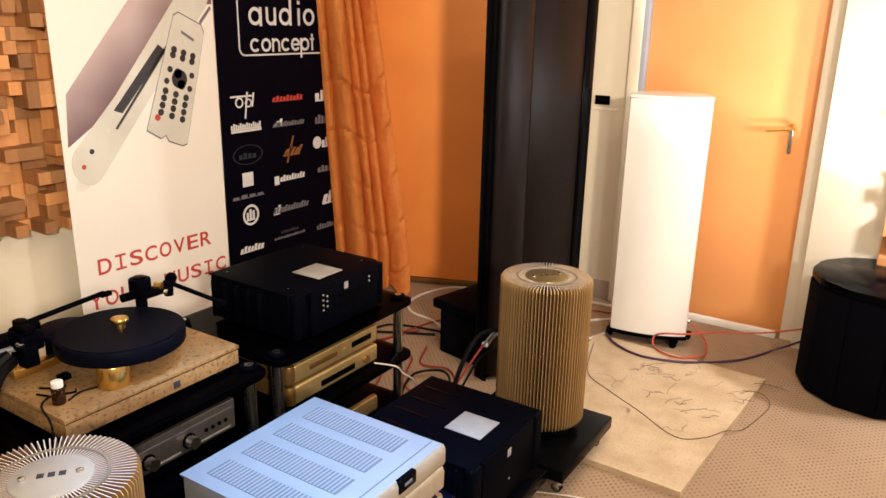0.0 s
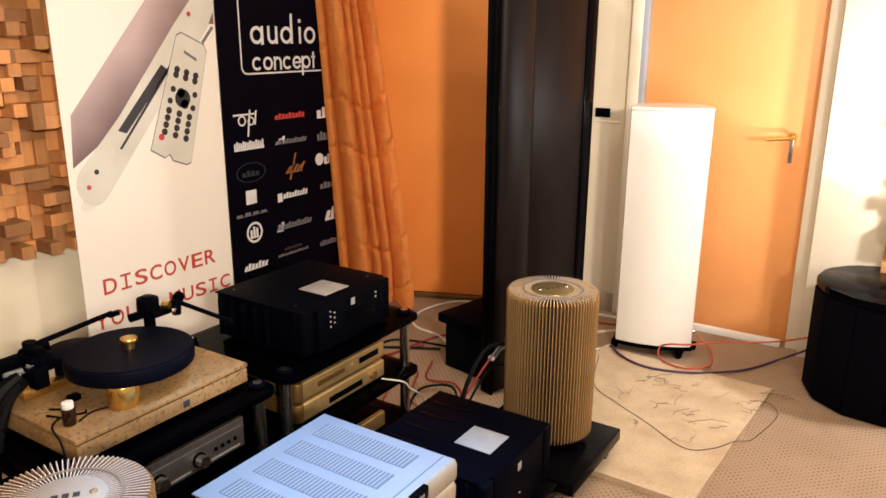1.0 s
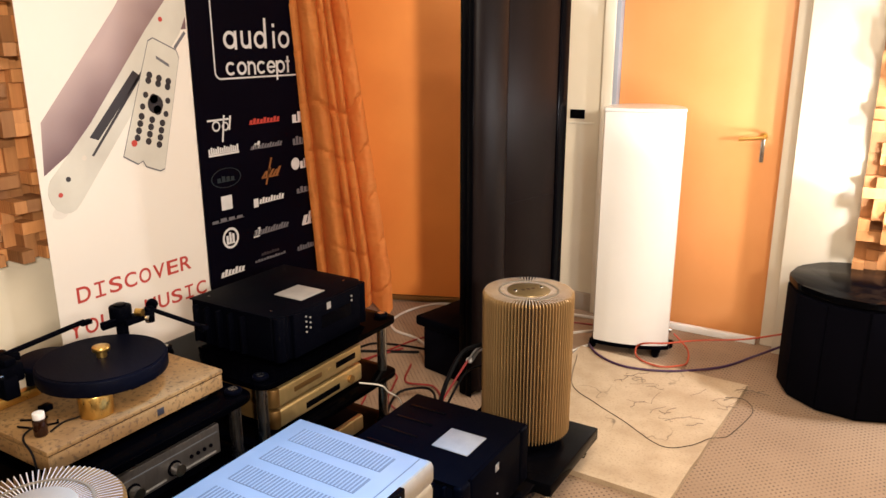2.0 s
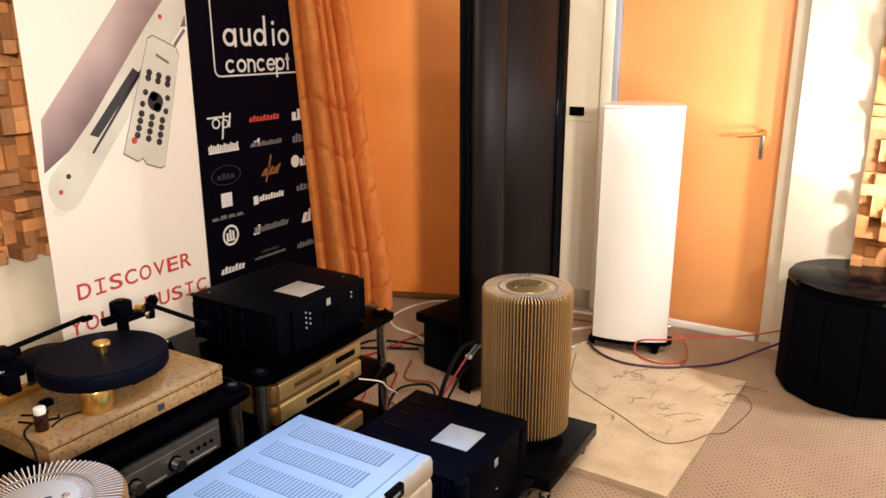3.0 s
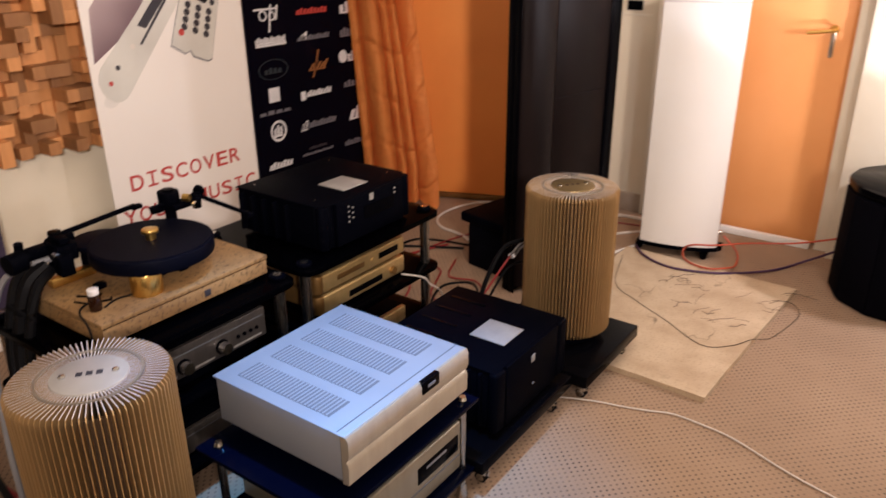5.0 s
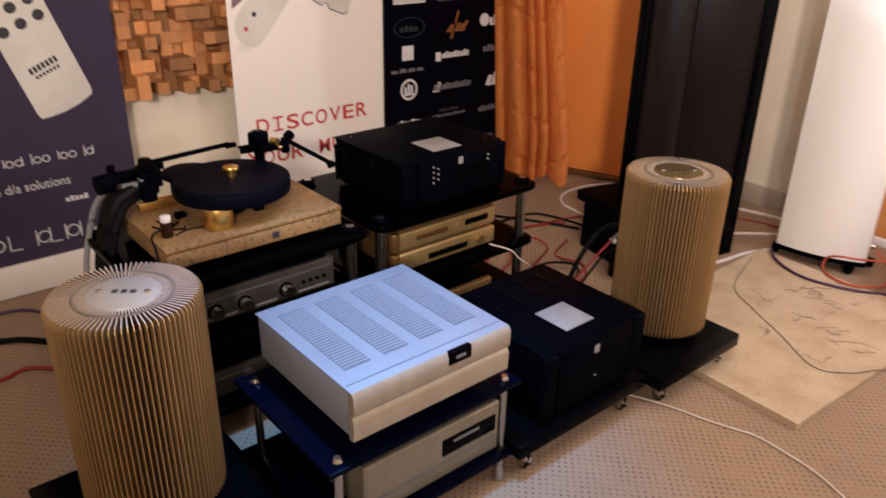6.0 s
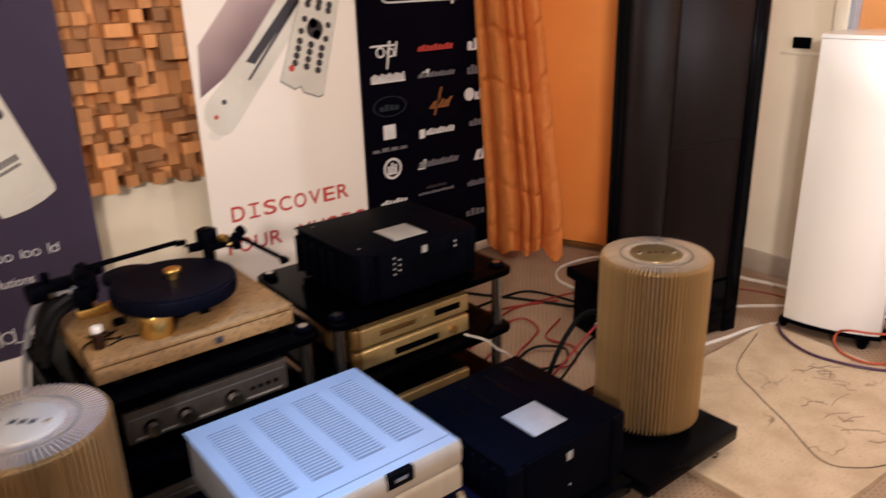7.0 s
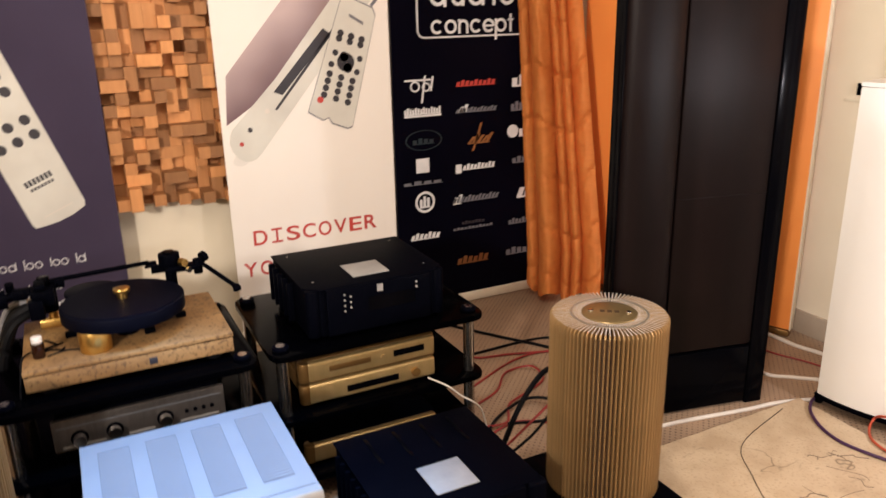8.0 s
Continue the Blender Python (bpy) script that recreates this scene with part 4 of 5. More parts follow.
def low_stand():
    ob = thing("low_stand", "low two-tier stand with smoked shelves and bright metal posts", "stand", pose(-1.165, 1.235, 0))
    for z, name in ((0.328, "top_shelf"), (0.098, "lower_shelf")):
        part(name, cube(0, 0, z, 0.47, 0.60, 0.014, 0.003), BLUE_LIT_GLASS, ob, "smoked glass shelf, blue light in its tint")
    for x in (-0.19, 0.205):
        for y in (-0.26, 0.262):
            p = part("post", drum(bmesh.new(), x, y, 0.03, 0.34, 0.011, 18), STEEL, ob, "bright metal post")
            part("post_cap", drum(bmesh.new(), x, y, 0.339, 0.348, 0.013, 18, 0.009), CHROME, p)
            part("post_foot", drum(bmesh.new(), x, y, 0.0, 0.05, 0.019, 18, 0.012), STEEL, p)


low_stand()


def silver_player():
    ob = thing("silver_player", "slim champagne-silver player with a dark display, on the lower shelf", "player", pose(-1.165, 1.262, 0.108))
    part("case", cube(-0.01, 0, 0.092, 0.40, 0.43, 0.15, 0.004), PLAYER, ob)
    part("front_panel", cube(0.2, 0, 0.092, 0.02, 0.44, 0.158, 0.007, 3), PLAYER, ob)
    d = part("display_window", cube(0.2105, 0.112, 0.108, 0.004, 0.185, 0.052, 0.002), BLACKG, ob, "dark display window")
    part("display_bar", cube(0.2128, 0.10, 0.118, 0.001, 0.09, 0.008), INK_GREY, d)
    part("groove", cube(0.2102, 0, 0.062, 0.002, 0.42, 0.006), SLOT, ob)
    feet(ob, (-0.15, 0.15), (-0.16, 0.16), -0.003, 0.018)


silver_player()

# ---- racks behind ----


def rack(y0, y1, label, tops, x0=-2.13, x1=-1.575):
    ob = thing("equipment_rack", label, "rack", pose((x0 + x1) / 2, (y0 + y1) / 2, 0), "equipment racks")
    sx, sy = x1 - x0, y1 - y0
    for k, z in enumerate(tops):
        part("shelf", prism(bmesh.new(), rounded([(-sx / 2, -sy / 2), (sx / 2, -sy / 2), (sx / 2, sy / 2), (-sx / 2, sy / 2)], 0.05), z - 0.02, z, 0.003), GLASSB, ob, "glossy black shelf")
    for x in (-sx / 2 + 0.05, sx / 2 - 0.055):
        for y in (-sy / 2 + 0.04, sy / 2 - 0.04):
            p = part("post", drum(bmesh.new(), x, y, 0.02, tops[0] - 0.022, 0.019, 20), STEEL, ob, "round steel post")
            part("post_cap", drum(bmesh.new(), x, y, tops[0] + 0.0005, tops[0] + 0.014, 0.026, 24, bevel=0.004), BLACKM, p, "black post cap")
            part("cap_disc", drum(bmesh.new(), x, y, tops[0] + 0.0142, tops[0] + 0.016, 0.014, 20), STEEL, p)
            part("post_foot", drum(bmesh.new(), x, y, 0.0, 0.022, 0.024, 20, 0.02), BLACKM, p)
    return ob


rack(0.80, 1.50, "black glass hi-fi rack carrying the turntable", (0.545, 0.335, 0.12))
rack(1.535, 2.262, "black glass hi-fi rack with steel posts, carrying stacked players", (0.545, 0.325, 0.115))


def preamp():
    ob = thing("black_preamplifier", "black preamplifier with button dots and a metal plate on its lid", "amplifier", pose(-1.83, 1.90, 0.545))
    shape = lambda d: [(-0.20 - d, -0.23 - d), (0.165, -0.23 - d), (0.20 + d, -0.19 - d * 0.4), (0.20 + d, 0.19 + d * 0.4), (0.165, 0.23 + d), (-0.20 - d, 0.23 + d)]
    part("case", prism(bmesh.new(), shape(0.0), 0.013, 0.163, 0.003), BLACKM, ob)
    part("lid", prism(bmesh.new(), shape(0.006), 0.1635, 0.170, 0.0025), BLACKM, ob)
    part("front_panel", cube(0.206, 0, 0.091, 0.018, 0.35, 0.152, 0.004), BLACKM, ob)
    for y in (-0.212, 0.212):
        part("front_cheek", drum(bmesh.new(), 0.183, y, 0.014, 0.166, 0.022, 24, bevel=0.003), BLACKM, ob, "rounded black corner post")
    for y in (-0.243, 0.243):
        for k in range(5):
            part("side_fin", cube(-0.17 + 0.055 * k, y, 0.088, 0.012, 0.022, 0.13, 0.003), BLACKM, ob)
    for x, y in ((-0.16, -0.19), (-0.16, 0.19), (0.13, -0.19), (0.13, 0.19)):
        part("lid_screw", drum(bmesh.new(), x, y, 0.1701, 0.1716, 0.004, 12), STEEL, ob)
    part("lid_plate", cube(0.085, 0.0, 0.1715, 0.125, 0.125, 0.003, 0.001), LABEL, ob, "square aluminium plate")
    part("display_window", cube(0.2155, 0.04, 0.10, 0.002, 0.16, 0.045), BLACKG, ob)
    for q in range(2):
        for k in range(4 - q):
            part("button", rod(bmesh.new(), (0.2145, -0.118 + 0.02 * q, 0.145 - 0.018 * k - 0.009 * q), (0.218, -0.118 + 0.02 * q, 0.145 - 0.018 * k - 0.009 * q), 0.0034, 12), LABEL, ob, "small bright button")
    for k in range(2):
        part("button", rod(bmesh.new(), (0.2145, 0.125, 0.145 - 0.016 * k), (0.218, 0.125, 0.145 - 0.016 * k), 0.004, 12), LABEL, ob, "small bright button")
    part("front_mark", cube(0.2155, 0.0, 0.148, 0.002, 0.02, 0.024), LABEL, ob)
    feet(ob, (-0.15, 0.15), (-0.17, 0.17), 0.0, 0.013, 0.02)


preamp()


def gold_player(z, label, display, h=0.072):
    ob = thing("gold_player", label, "player", pose(-1.83, 1.872, z), "stacked gold players")
    # lowest unit: the rack's shade is put in as black over its bronze
    part("case", cube(-0.01, 0, h / 2 + 0.008, 0.37, 0.455, h - 0.01, 0.004), BRONZE if display != "none" else BLACKM, ob, "bronze case" if display != "none" else "case toned black for the shade in the rack")
    part("front_panel", cube(0.188, 0.0, h / 2 + 0.006, 0.026, 0.44, h - 0.006, 0.008, 3), GOLD, ob, "gold front panel")
    part("front_cheek", drum(bmesh.new(), 0.178, -0.225, 0.009, h + 0.002, 0.022, 20, bevel=0.003), BRONZE, ob, "rounded bronze corner")
    if display == "small":
        part("display_window", cube(0.2015, 0.125, h * 0.62, 0.003, 0.11, 0.022, 0.001), BLACKG, ob, "dark display")
        part("disc_tray", cube(0.2013, -0.08, h * 0.6, 0.003, 0.14, 0.018, 0.001), BRONZE, ob, "disc tray")
        part("button", rod(bmesh.new(), (0.2, 0.035, h * 0.6), (0.205, 0.035, h * 0.6), 0.008, 14), GOLD, ob)
    elif display == "wide":
        part("display_window", cube(0.2015, -0.005, h * 0.5, 0.003, 0.18, 0.022, 0.001), BLACKG, ob, "dark display")
        part("knob", rod(bmesh.new(), (0.2, 0.145, h * 0.55), (0.213, 0.145, h * 0.55), 0.015, 18), BRONZE, ob)
    feet(ob, (-0.13, 0.13), (-0.16, 0.16), -0.0015, 0.009, 0.015)


gold_player(0.327, "slim gold amplifier with a wide dark display", "wide")
gold_player(0.404, "slim gold disc player with a small dark display", "small")
gold_player(0.117, "gold-fronted player, case toned black for shade, on the lowest rack shelf", "none", 0.068)


def receiver(z, label, knobs, material, h=0.10):
    ob = thing("rack_amplifier", label, "amplifier", pose(-1.83, 1.165, z))
    part("case", cube(-0.01, 0, h / 2 + 0.008, 0.37, 0.44, h - 0.006, 0.004), BLACKM, ob)
    part("front_panel", cube(0.192, 0, h / 2 + 0.006, 0.016, 0.46, h - 0.004, 0.004), material, ob, "brushed metal front panel")
    for y in knobs:
        k = part("knob", rod(bmesh.new(), (0.20, y, h * 0.42), (0.228, y, h * 0.42), 0.019, 24, 0.017), CHROME, ob, "chrome knob")
        part("knob_ring", rod(bmesh.new(), (0.1995, y, h * 0.42), (0.203, y, h * 0.42), 0.023, 24), BLACKM, k)
    for q in range(4 if knobs else 0):
        part("button", rod(bmesh.new(), (0.2, 0.12 + 0.024 * q, h * 0.48), (0.204, 0.12 + 0.024 * q, h * 0.48), 0.006, 12), BLACKM, ob)
    part("stripe", cube(0.2002, 0.0, h * 0.8, 0.001, 0.44, 0.004), SLOT, ob)
    for y0, y1 in ((-0.21, -0.10), (-0.04, 0.03), (0.10, 0.21)) if knobs else ():
        part("bright_line", cube(0.2004, (y0 + y1) / 2, h * 0.2, 0.0014, y1 - y0, 0.006), LABEL, ob, "pale printed line")
    feet(ob, (-0.13, 0.13), (-0.16, 0.16), 0.0, 0.01, 0.015)


receiver(0.372, "grey brushed-metal amplifier with three chrome knobs, in the rack", (-0.165, -0.075, 0.06), DIMGREY)
receiver(0.12, "dim grey unit on the lower shelf of the rack", (), DIMGREY, 0.085)
spacer = thing("spacer_box", "plain black box under the knobbed amplifier", "box", pose(-1.83, 1.165, 0.335))
part("body", cube(0, 0, 0.018, 0.34, 0.42, 0.036, 0.003), BLACKM, spacer)


BLACKP = plain("platter_black", (0.0016, 0.0020, 0.0056), (0.0022, 0.0027, 0.0070), 0.5, scale=5, fine=300, bump=0.1, sheen=0.035)


def turntable():
    ob = thing("turntable", "turntable with speckled stone plinth, black platter and two black arms", "turntable", pose(-1.845, 1.168, 0.545))
    # plinth of two stone layers with a dark joint between
    part("plinth_lower", cube(0, 0, 0.042, 0.385, 0.55, 0.044, 0.003), GRANITE, ob)
    part("plinth_joint", cube(0, 0, 0.066, 0.380, 0.545, 0.004), RUBBER, ob)
    part("plinth_mark", cube(0.193, 0.05, 0.042, 0.002, 0.022, 0.020, 0.0005), INK_DARK, ob, "small dark mark")
    part("plinth_upper", cube(0, 0, 0.0735, 0.388, 0.553, 0.0125, 0.002), GRANITE, ob)
    feet(ob, (-0.15, 0.15), (-0.22, 0.22), 0.0, 0.021, 0.025)
    px, py = 0.032, 0.002
    part("bearing", drum(bmesh.new(), px, py, 0.0798, 0.15, 0.03, 28), BLACKM, ob)
    part("motor_housing", drum(bmesh.new(), 0.118, -0.088, 0.0798, 0.143, 0.043, 32, bevel=0.003), BRASS, ob, "polished brass motor housing")
    platter = part("platter", drum(bmesh.new(), px, py, 0.144, 0.186, 0.171, 64, bevel=0.005), BLACKP, ob, "thick matt black platter")
    part("platter_mat", drum(bmesh.new(), px, py, 0.186, 0.1885, 0.163, 64), BLACKP, platter)
    bm = drum(bmesh.new(), px, py, 0.1885, 0.206, 0.014, 24)
    drum(bm, px, py, 0.206, 0.219, 0.024, 28, bevel=0.003)
    part("record_puck", bm, BRASS, platter, "brass record puck")
    board = part("arm_board", drum(bmesh.new(), -0.105, -0.075, 0.168, 0.184, 0.078, 40, bevel=0.003), BLACKP, ob, "round black arm board")
    part("arm_board_post", drum(bmesh.new(), -0.14, -0.10, 0.08, 0.168, 0.02, 20), BLACKM, board)
    # near arm pod with a brass outrigger
    part("brass_outrigger", cube(-0.125, -0.165, 0.094, 0.032, 0.13, 0.026, 0.004), BRASS, ob, "brass outrigger bar")
    part("brass_post", drum(bmesh.new(), -0.125, -0.19, 0.107, 0.14, 0.014, 20), BRASS, ob)
    arm = part("arm_pod", drum(bmesh.new(), -0.10, -0.20, 0.14, 0.225, 0.030, 24, bevel=0.004), BLACKM, ob, "black tonearm pod")
    bm = cube(-0.10, -0.25, 0.205, 0.035, 0.07, 0.03, 0.004)
    rod(bm, (-0.10, -0.24, 0.205), (-0.09, -0.335, 0.20), 0.014)
    rod(bm, (-0.09, -0.30, 0.20), (-0.085, -0.345, 0.198), 0.028, 20)
    box(bm, -0.07, -0.205, 0.20, 0.07, 0.06, 0.05, 0.006)
    box(bm, -0.03, -0.225, 0.175, 0.04, 0.04, 0.06, 0.005)
    box(bm, -0.06, -0.21, 0.236, 0.06, 0.03, 0.016, 0.003)
    box(bm, -0.115, -0.17, 0.215, 0.03, 0.05, 0.022, 0.003)
    rod(bm, (-0.13, -0.29, 0.185), (-0.12, -0.29, 0.235), 0.012)
    part("pivot_screw", rod(bmesh.new(), (-0.045, -0.24, 0.205), (-0.025, -0.24, 0.205), 0.007, 14), CHROME, arm, "small chrome screw")
    part("pivot_cap", drum(bmesh.new(), -0.10, -0.20, 0.2255, 0.247, 0.018, 20, bevel=0.002), BLACKG, arm)
    part("arm_bearing", bm, BLACKM, arm, "black arm bearing and counterweight")
    bm = rod(bmesh.new(), (-0.11, -0.20, 0.228), (-0.19, 0.10, 0.214), 0.0075)
    box(bm, -0.192, 0.108, 0.208, 0.018, 0.035, 0.014, 0.002)
    part("tonearm", bm, BLACKM, arm, "straight black tonearm")
    # far arm tower
    tower = part("arm_tower", drum(bmesh.new(), -0.085, 0.155, 0.08, 0.225, 0.017, 20), BLACKM, ob, "black arm tower")
    bm = drum(bmesh.new(), -0.085, 0.155, 0.225, 0.268, 0.032, 28, bevel=0.004)
    box(bm, -0.06, 0.19, 0.222, 0.04, 0.10, 0.018, 0.003)
    drum(bm, -0.06, 0.235, 0.195, 0.243, 0.014, 18, bevel=0.002)
    rod(bm, (-0.10, 0.10, 0.215), (-0.09, 0.21, 0.215), 0.012)
    part("tower_head", bm, BLACKM, tower, "black arm head")
    part("tower_ring", drum(bmesh.new(), -0.085, 0.155, 0.2685, 0.274, 0.018, 22, bevel=0.0015), BLACKG, tower)
    part("tower_knob", rod(bmesh.new(), (-0.055, 0.185, 0.243), (-0.035, 0.195, 0.243), 0.012, 18), BRASS, tower, "small brass knob")
    part("arm_rest", cube(-0.075, 0.105, 0.235, 0.012, 0.05, 0.006, 0.002), BLACKM, tower)
    part("weight_disc", rod(bmesh.new(), (-0.075, 0.262, 0.245), (-0.068, 0.25, 0.241), 0.017, 20), BLACKM, tower)
    part("tower_screw", rod(bmesh.new(), (-0.03, 0.2, 0.222), (-0.02, 0.205, 0.222), 0.009), CHROME, tower)
    bm = rod(bmesh.new(), (-0.06, 0.235, 0.238), (0.062, 0.318, 0.178), 0.0070)
    box(bm, 0.070, 0.324, 0.172, 0.03, 0.022, 0.014, 0.003)
    rod(bm, (0.067, 0.321, 0.160), (0.067, 0.321, 0.182), 0.008)
    part("tonearm", bm, BLACKM, tower, "straight black tonearm")
    for x, y in ((0.12, 0.06), (-0.02, 0.16), (-0.02, -0.15)):
        part("cartridge_box", cube(x * 0.6, y, 0.088, 0.025, 0.03, 0.016, 0.003), BLACKM, ob)


turntable()


def bottle():
    ob = thing("small_bottle", "small amber bottle with a white cap, on the stone plinth", "bottle", pose(-1.742, 0.935, 0.6255))
    part("glass", drum(bmesh.new(), 0, 0, 0, 0.044, 0.0165, 22, bevel=0.003), AMBER, ob)
    part("cap", drum(bmesh.new(), 0, 0, 0.045, 0.062, 0.0145, 22, bevel=0.002), CAPW, ob, "white screw cap")


bottle()
for k, (x, y, a) in enumerate(((-1.80, 0.935, 20), (-1.775, 0.965, 60), (-1.83, 0.965, 35))):
    ob = thing("hex_key", "small dark hex key lying on the stone plinth", "tool", pose(x, y, 0.6285, 0, 0, a), "loose hex keys")
    part("long_arm", rod(bmesh.new(), (-0.03, 0, 0), (0.03, 0, 0), 0.0028, 6), BLACKM, ob)
    part("short_arm", rod(bmesh.new(), (0.03, 0, 0), (0.03, 0.016, 0), 0.0028, 6), BLACKM, ob)

# ---- on the carpet ----


def marble_slab():
    ob = thing("marble_slab", "thin cream marble slab with dark veins lying on the carpet", "slab", pose(0, 0, 0))
    rnd = random.Random(11)
    corners = [Vector(p) for p in ((-1.30, 2.40), (-0.53, 2.378), (-0.463, 3.483), (-1.30, 3.53))]
    outline = []
    for p, q in zip(corners, corners[1:] + corners[:1]):
        for k in range(26):
            c = p.lerp(q, k / 26)
            away = Vector((q.y - p.y, p.x - q.x)).normalized()
            c = c - away * (0.005 * abs(noise.noise(Vector((c.x * 22, c.y * 22, 1)))) + rnd.uniform(0, 0.003)) if k else c
            outline.append((c.x, c.y))
    part("slab_body", prism(bmesh.new(), outline, 0.0, 0.022), MARBLE, ob)
    rnd = random.Random(4)
    for cx, cy, n in ((-0.70, 3.0, 7), (-0.93, 3.26, 7), (-0.58, 3.2, 6), (-0.86, 3.04, 3), (-0.56, 3.38, 4)):
        for _ in range(n):
            a, l = rnd.uniform(-0.4, 1.6), rnd.uniform(0.04, 0.13)
            x, y = cx + rnd.uniform(-0.09, 0.09), cy + rnd.uniform(-0.06, 0.06)
            pts = [(x + l * t * math.cos(a) + rnd.uniform(-0.015, 0.015), y + l * t * math.sin(a) + rnd.uniform(-0.015, 0.015), 0.0222) for t in (0, 0.33, 0.66, 1)]
            part("vein", tube(bmesh.new(), pts, rnd.uniform(0.0009, 0.0021), 4, 4), VEIN, ob, "dark scribbled vein")


marble_slab()


def cable(label, points, r, material, name="cable"):
    ob = thing(name, label, "cable", group="cables")
    part("cord", tube(bmesh.new(), points, r), material, ob)
    return ob


cable("thin dark wire lying across the marble slab", [(-1.27, 3.40, 0.024), (-1.165, 3.073, 0.024), (-1.01, 2.951, 0.024), (-0.848, 2.854, 0.024), (-0.659, 2.734, 0.024), (-0.56, 2.79, 0.025), (-0.505, 2.885, 0.026), (-0.474, 2.945, 0.010), (-0.445, 3.007, 0.004), (-0.402, 3.242, 0.004), (-0.435, 3.32, 0.016), (-0.478, 3.312, 0.027), (-0.526, 3.294, 0.024)], 0.0014, WIRE_D, "wire")
cable("white cable running out across the carpet", [(-1.0, 2.09, 0.005), (-0.935, 2.127, 0.005), (-0.84, 2.165, 0.005), (-0.739, 2.192, 0.005), (-0.66, 2.22, 0.005), (-0.591, 2.245, 0.005), (-0.48, 2.24, 0.005), (-0.372, 2.22, 0.005), (-0.1, 2.12, 0.005), (0.5, 2.0, 0.005)], 0.0028, WIRE_W)
cable("purple cable curving from the white speaker to the subwoofer", [(-1.30, 3.74, 0.03), (-1.284, 3.611, 0.012), (-1.24, 3.52, 0.030), (-1.18, 3.45, 0.030), (-1.08, 3.395, 0.028), (-0.967, 3.385, 0.028), (-0.793, 3.452, 0.028), (-0.62, 3.66, 0.008), (-0.50, 3.85, 0.02), (-0.38, 3.85, 0.10)], 0.006, WIRE_P)
cable("orange-red cable looped in front of the white speaker", [(-0.88, 3.74, 0.105), (-0.80, 3.72, 0.04), (-0.775, 3.62, 0.012), (-0.79, 3.52, 0.03), (-0.86, 3.465, 0.03), (-0.95, 3.48, 0.03), (-1.01, 3.54, 0.03), (-1.02, 3.58, 0.06), (-0.97, 3.56, 0.095), (-0.88, 3.60, 0.10), (-0.75, 3.72, 0.10), (-0.55, 3.80, 0.12), (-0.36, 3.80, 0.19)], 0.0048, WIRE_O)
cable("white flat cable by the panel speaker", [(-1.42, 2.90, 0.006), (-1.40, 3.05, 0.006), (-1.352, 3.30, 0.006), (-1.33, 3.45, 0.006), (-1.27, 3.62, 0.006), (-1.16, 3.85, 0.01)], 0.008, WIRE_W)
cable("white flat cable behind the white speaker", [(-1.9, 3.62, 0.006), (-1.552, 3.60, 0.006), (-1.45, 3.68, 0.006), (-1.376, 3.76, 0.006), (-1.2, 3.92, 0.006)], 0.008, WIRE_W)
cable("white flat cable along the wall", [(-2.2, 3.80, 0.006), (-1.95, 3.92, 0.006), (-1.772, 3.945, 0.006), (-1.65, 3.95, 0.006), (-1.528, 3.98, 0.006), (-1.3, 4.0, 0.006)], 0.010, WIRE_W)
cable("thin red cable by the wall", [(-1.8, 3.78, 0.005), (-1.65, 3.80, 0.005), (-1.50, 3.86, 0.005), (-1.3, 3.9, 0.005)], 0.004, WIRE_R)
cable("white cable bent in a wide loop behind the rack", [(-1.95, 3.10, 0.006), (-2.118, 3.203, 0.006), (-2.28, 3.24, 0.006), (-2.381, 3.347, 0.006), (-2.40, 3.50, 0.006), (-2.36, 3.65, 0.006), (-2.285, 3.745, 0.006), (-2.1, 3.80, 0.006)], 0.007, WIRE_W)
cable("red cable on the carpet behind the rack", [(-2.0, 2.4, 0.008), (-2.16, 2.75, 0.008), (-2.147, 3.003, 0.008), (-2.074, 3.249, 0.008), (-1.9, 3.35, 0.008)], 0.0045, WIRE_R)
cable("black cable on the carpet behind the rack", [(-2.3, 2.6, 0.008), (-2.30, 2.95, 0.008), (-2.218, 3.05, 0.008), (-1.982, 3.102, 0.008), (-1.8, 3.12, 0.008)], 0.006, WIRE_B)
cable("red cable twisted behind the black amplifier", [(-1.55, 1.95, 0.06), (-1.62, 2.2, 0.01), (-1.70, 2.45, 0.01), (-1.62, 2.62, 0.01), (-1.72, 2.74, 0.012), (-1.86, 2.72, 0.01), (-1.95, 2.9, 0.008)], 0.0045, WIRE_R)
cable("red cable coiled on the carpet behind the rack", [(-1.889, 2.399, 0.008), (-1.951, 2.528, 0.008), (-2.07, 2.64, 0.008), (-2.05, 2.76, 0.02), (-1.93, 2.74, 0.02), (-1.884, 2.651, 0.012), (-1.81, 2.50, 0.02), (-1.70, 2.42, 0.02), (-1.72, 2.30, 0.02)], 0.0045, WIRE_R)
cable("red cable on the carpet beside the rack", [(-2.4, 2.5, 0.007), (-2.265, 2.596, 0.007), (-2.22, 2.75, 0.007), (-2.171, 2.885, 0.007), (-2.1, 3.05, 0.007)], 0.005, WIRE_R)
cable("black cable on the carpet beside the banners", [(-2.75, 2.6, 0.008), (-2.522, 2.739, 0.008), (-2.36, 2.84, 0.008), (-2.232, 2.925, 0.008), (-2.0, 3.05, 0.008)], 0.007, WIRE_B)
cable("black cable coiled behind the black amplifier", [(-1.60, 2.25, 0.012), (-1.74, 2.40, 0.02), (-1.80, 2.58, 0.03), (-1.70, 2.66, 0.04), (-1.60, 2.55, 0.05), (-1.66, 2.40, 0.04)], 0.006, WIRE_B)
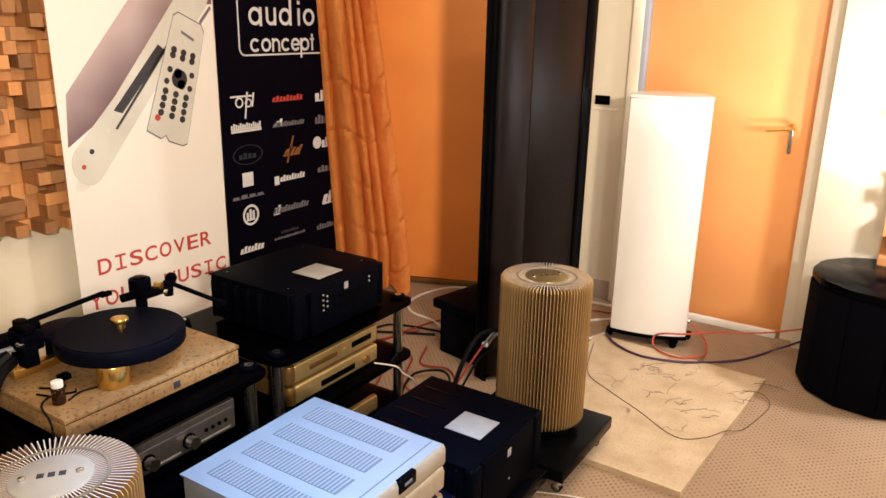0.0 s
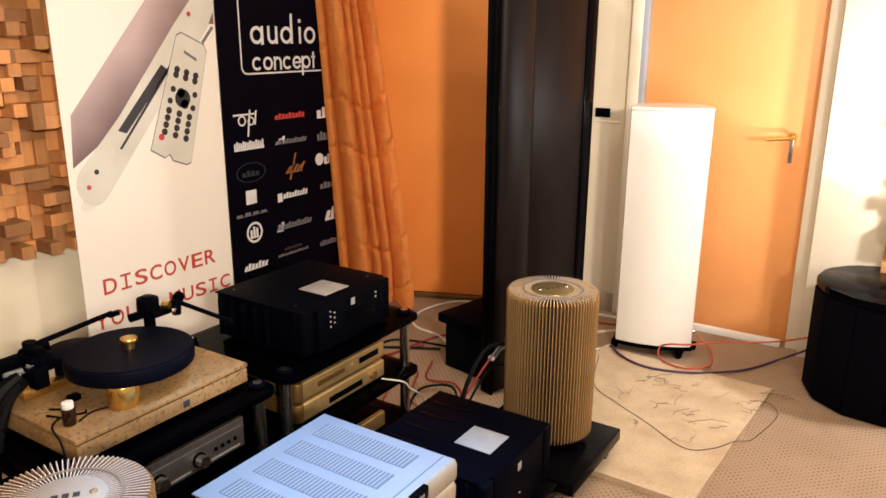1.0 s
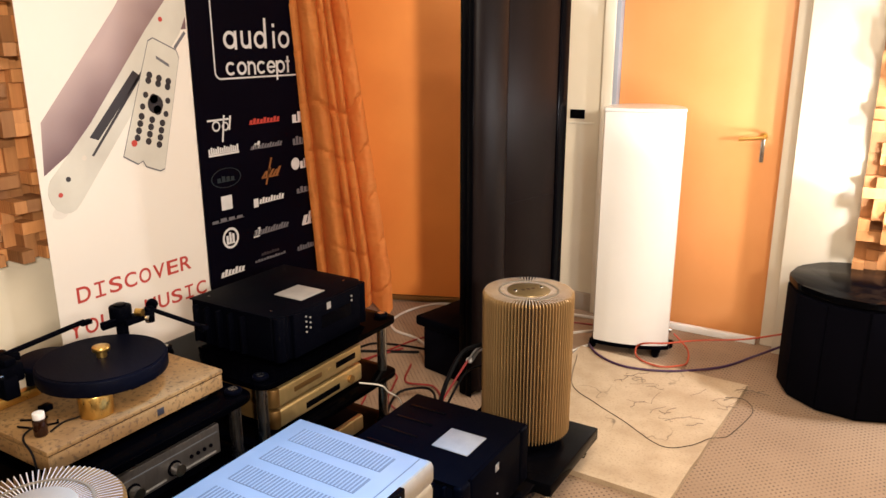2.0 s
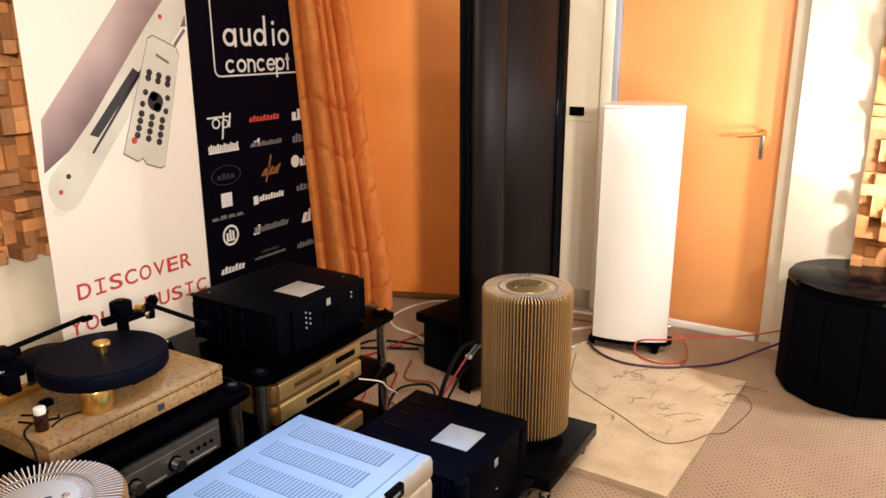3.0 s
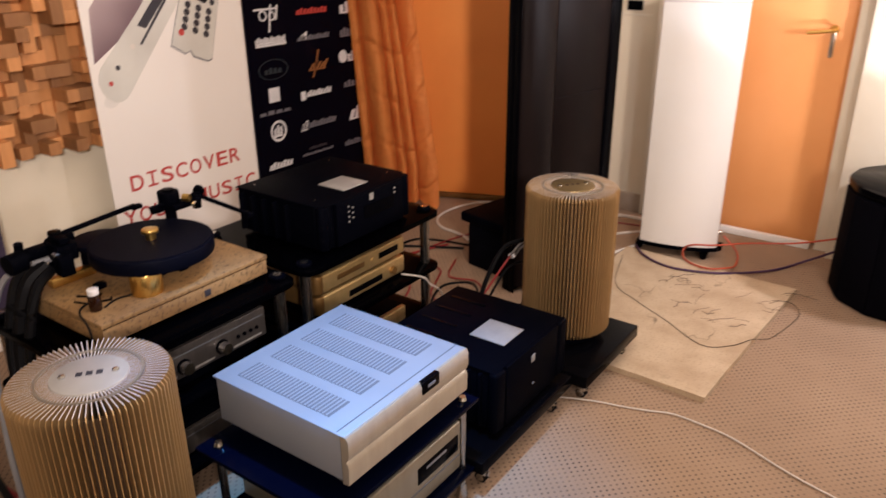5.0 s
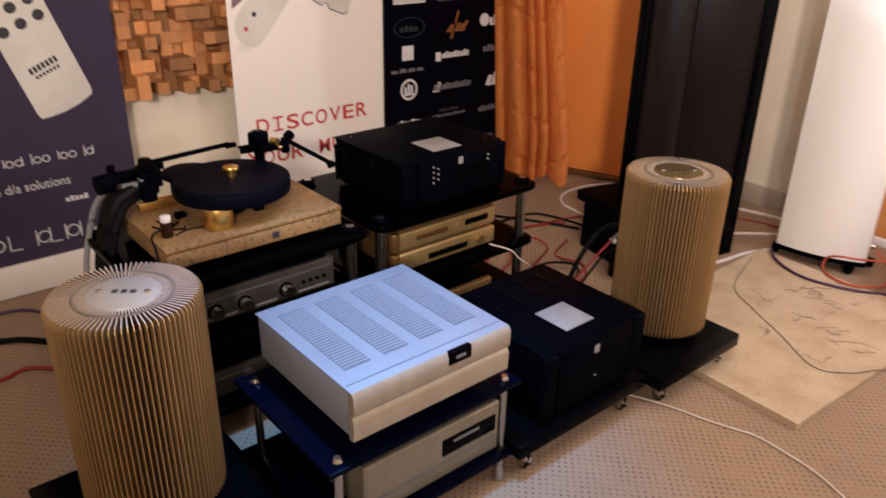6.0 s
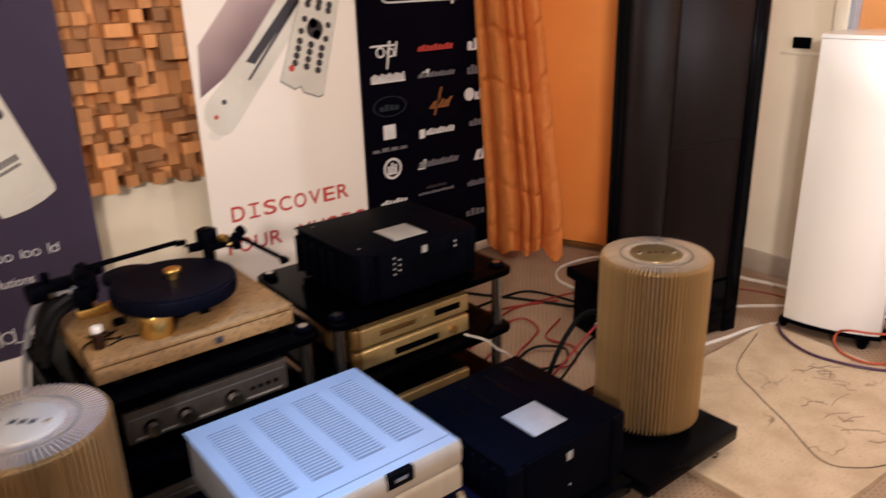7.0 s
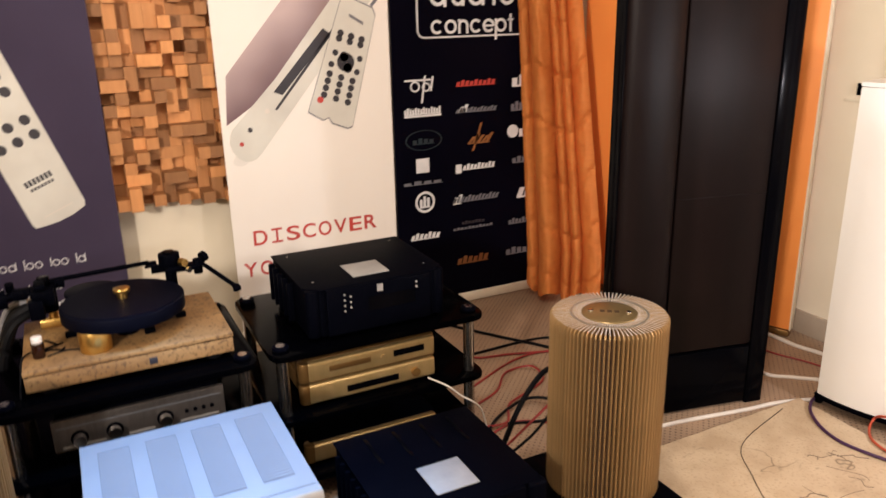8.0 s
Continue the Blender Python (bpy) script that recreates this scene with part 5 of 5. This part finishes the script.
cable("red cable rising behind the black amplifier", [(-1.45, 2.12, 0.02), (-1.46, 2.28, 0.10), (-1.42, 2.42, 0.24), (-1.40, 2.50, 0.31)], 0.0045, WIRE_R)
for k in range(2):
    cable("grey cable sagging behind the finned amplifier", [(-1.40, 2.50 + 0.02 * k, 0.31 - 0.02 * k), (-1.36, 2.52, 0.37 - 0.02 * k), (-1.30, 2.50, 0.41 - 0.03 * k), (-1.22, 2.46, 0.40 - 0.04 * k)], 0.005, WIRE_G)
cable("black cable hanging behind the finned amplifier", [(-1.46, 2.2, 0.02), (-1.44, 2.36, 0.12), (-1.38, 2.46, 0.28), (-1.24, 2.46, 0.34)], 0.005, WIRE_B)
cable("thick black cable rising beside the finned amplifier", [(-1.36, 2.12, 0.03), (-1.38, 2.20, 0.14), (-1.37, 2.27, 0.30), (-1.33, 2.33, 0.42), (-1.26, 2.36, 0.46)], 0.009, WIRE_B)
tie = thing("cable_tie", "small white tie holding the grey cables together", "cable tie", pose(-1.40, 2.51, 0.305))
part("clip", cube(0, 0, 0, 0.022, 0.026, 0.016, 0.004), CAPW, tie)
cable("white cable end sticking out of the rack", [(-1.62, 2.06, 0.335), (-1.55, 2.10, 0.325), (-1.55, 2.147, 0.279), (-1.55, 2.22, 0.215), (-1.55, 2.25, 0.12)], 0.003, WIRE_W)
cable("grey cable hanging down beside the turntable rack", [(-1.93, 0.94, 0.725), (-1.98, 0.88, 0.71), (-2.04, 0.84, 0.65), (-2.06, 0.80, 0.52), (-2.05, 0.775, 0.40), (-2.0, 0.74, 0.2), (-1.95, 0.72, 0.02)], 0.009, WIRE_G)
for k, (dx, r) in enumerate(((0.0, 0.016), (0.05, 0.020), (0.10, 0.014))):
    cable("black cable drooping from the turntable arm behind the rack", [(-1.96 + dx * 0.4, 0.93, 0.72 - 0.01 * k), (-2.0 + dx, 0.865, 0.66), (-2.0 + dx, 0.815, 0.50), (-1.96 + dx, 0.785, 0.30), (-1.92 + dx, 0.77, 0.12), (-1.9 + dx, 0.74, 0.022)], r, WIRE_B)
cable("thick black cable on the carpet by the rack", [(-2.75, 0.30, 0.012), (-2.598, 0.552, 0.012), (-2.528, 0.66, 0.012), (-2.35, 0.76, 0.012), (-1.95, 0.70, 0.012)], 0.011, WIRE_B)
cable("red cable on the carpet by the rack", [(-2.35, 0.25, 0.008), (-2.327, 0.504, 0.008), (-2.346, 0.611, 0.008), (-2.2, 0.72, 0.008), (-1.9, 0.74, 0.008)], 0.007, WIRE_R)
cable("thin black lead running from the bottle to the brass motor", [(-1.735, 0.955, 0.6275), (-1.75, 1.0, 0.629), (-1.74, 1.04, 0.629), (-1.745, 1.07, 0.63)], 0.0024, WIRE_B, "lead")
cable("thin black lead on the stone plinth", [(-1.80, 0.98, 0.629), (-1.76, 0.90, 0.632), (-1.70, 0.885, 0.60), (-1.66, 0.87, 0.50)], 0.0028, WIRE_B, "lead")
cable("purple cable on the carpet by the rack", [(-2.85, 0.35, 0.006), (-2.824, 0.591, 0.006), (-2.747, 0.736, 0.006), (-2.4, 0.85, 0.006)], 0.006, WIRE_P)

# ---- wooden block diffusers ----


def block_mesh():
    bm = cube(0.5, 0, 0, 1.0, 0.0492, 0.0492)
    return mesh_of("block", bm, WOOD)


BLOCK = block_mesh()


def diffuser(m, cols, rows, label, seed):
    """A board of square timber ends cut to uneven lengths."""
    ob = thing("wood_diffuser", label, "acoustic panel", m, "wooden diffusers")
    part("backboard", cube(0.005, 0.05 * cols / 2, 0.05 * rows / 2, 0.01, 0.05 * cols, 0.05 * rows), BACK, ob)
    rnd = random.Random(seed)
    taken = set()
    for i in range(cols):
        for j in range(rows):
            if (i, j) in taken:
                continue
            w, h = rnd.choice(((1, 1), (1, 1), (1, 1), (2, 1), (1, 2)))
            if i + w > cols or j + h > rows or any((i + p, j + q) in taken for p in range(w) for q in range(h)):
                w, h = 1, 1
            taken |= {(i + p, j + q) for p in range(w) for q in range(h)}
            deep = min(rnd.choice((0.012, 0.03, 0.045, 0.06, 0.09, 0.12, 0.15)), 0.09 if i == 0 else 1)
            b = new("block", BLOCK)
            b.parent = ob
            b.matrix_basis = Matrix.Translation((0.01, 0.05 * (i + w / 2), 0.05 * (j + h / 2))) @ Matrix.Diagonal((deep, w * 1.006 - 0.006, h * 1.006 - 0.006, 1))


diffuser(pose(WX + 0.002, 1.20, 0.715), 12, 21, "wooden diffuser of uneven square timber blocks on the cream wall", 3)
diffuser(pose(-0.13, 3.988, 0.42, 0, 0, -90), 6, 31, "wooden diffuser of uneven square timber blocks on the pale pier", 5)
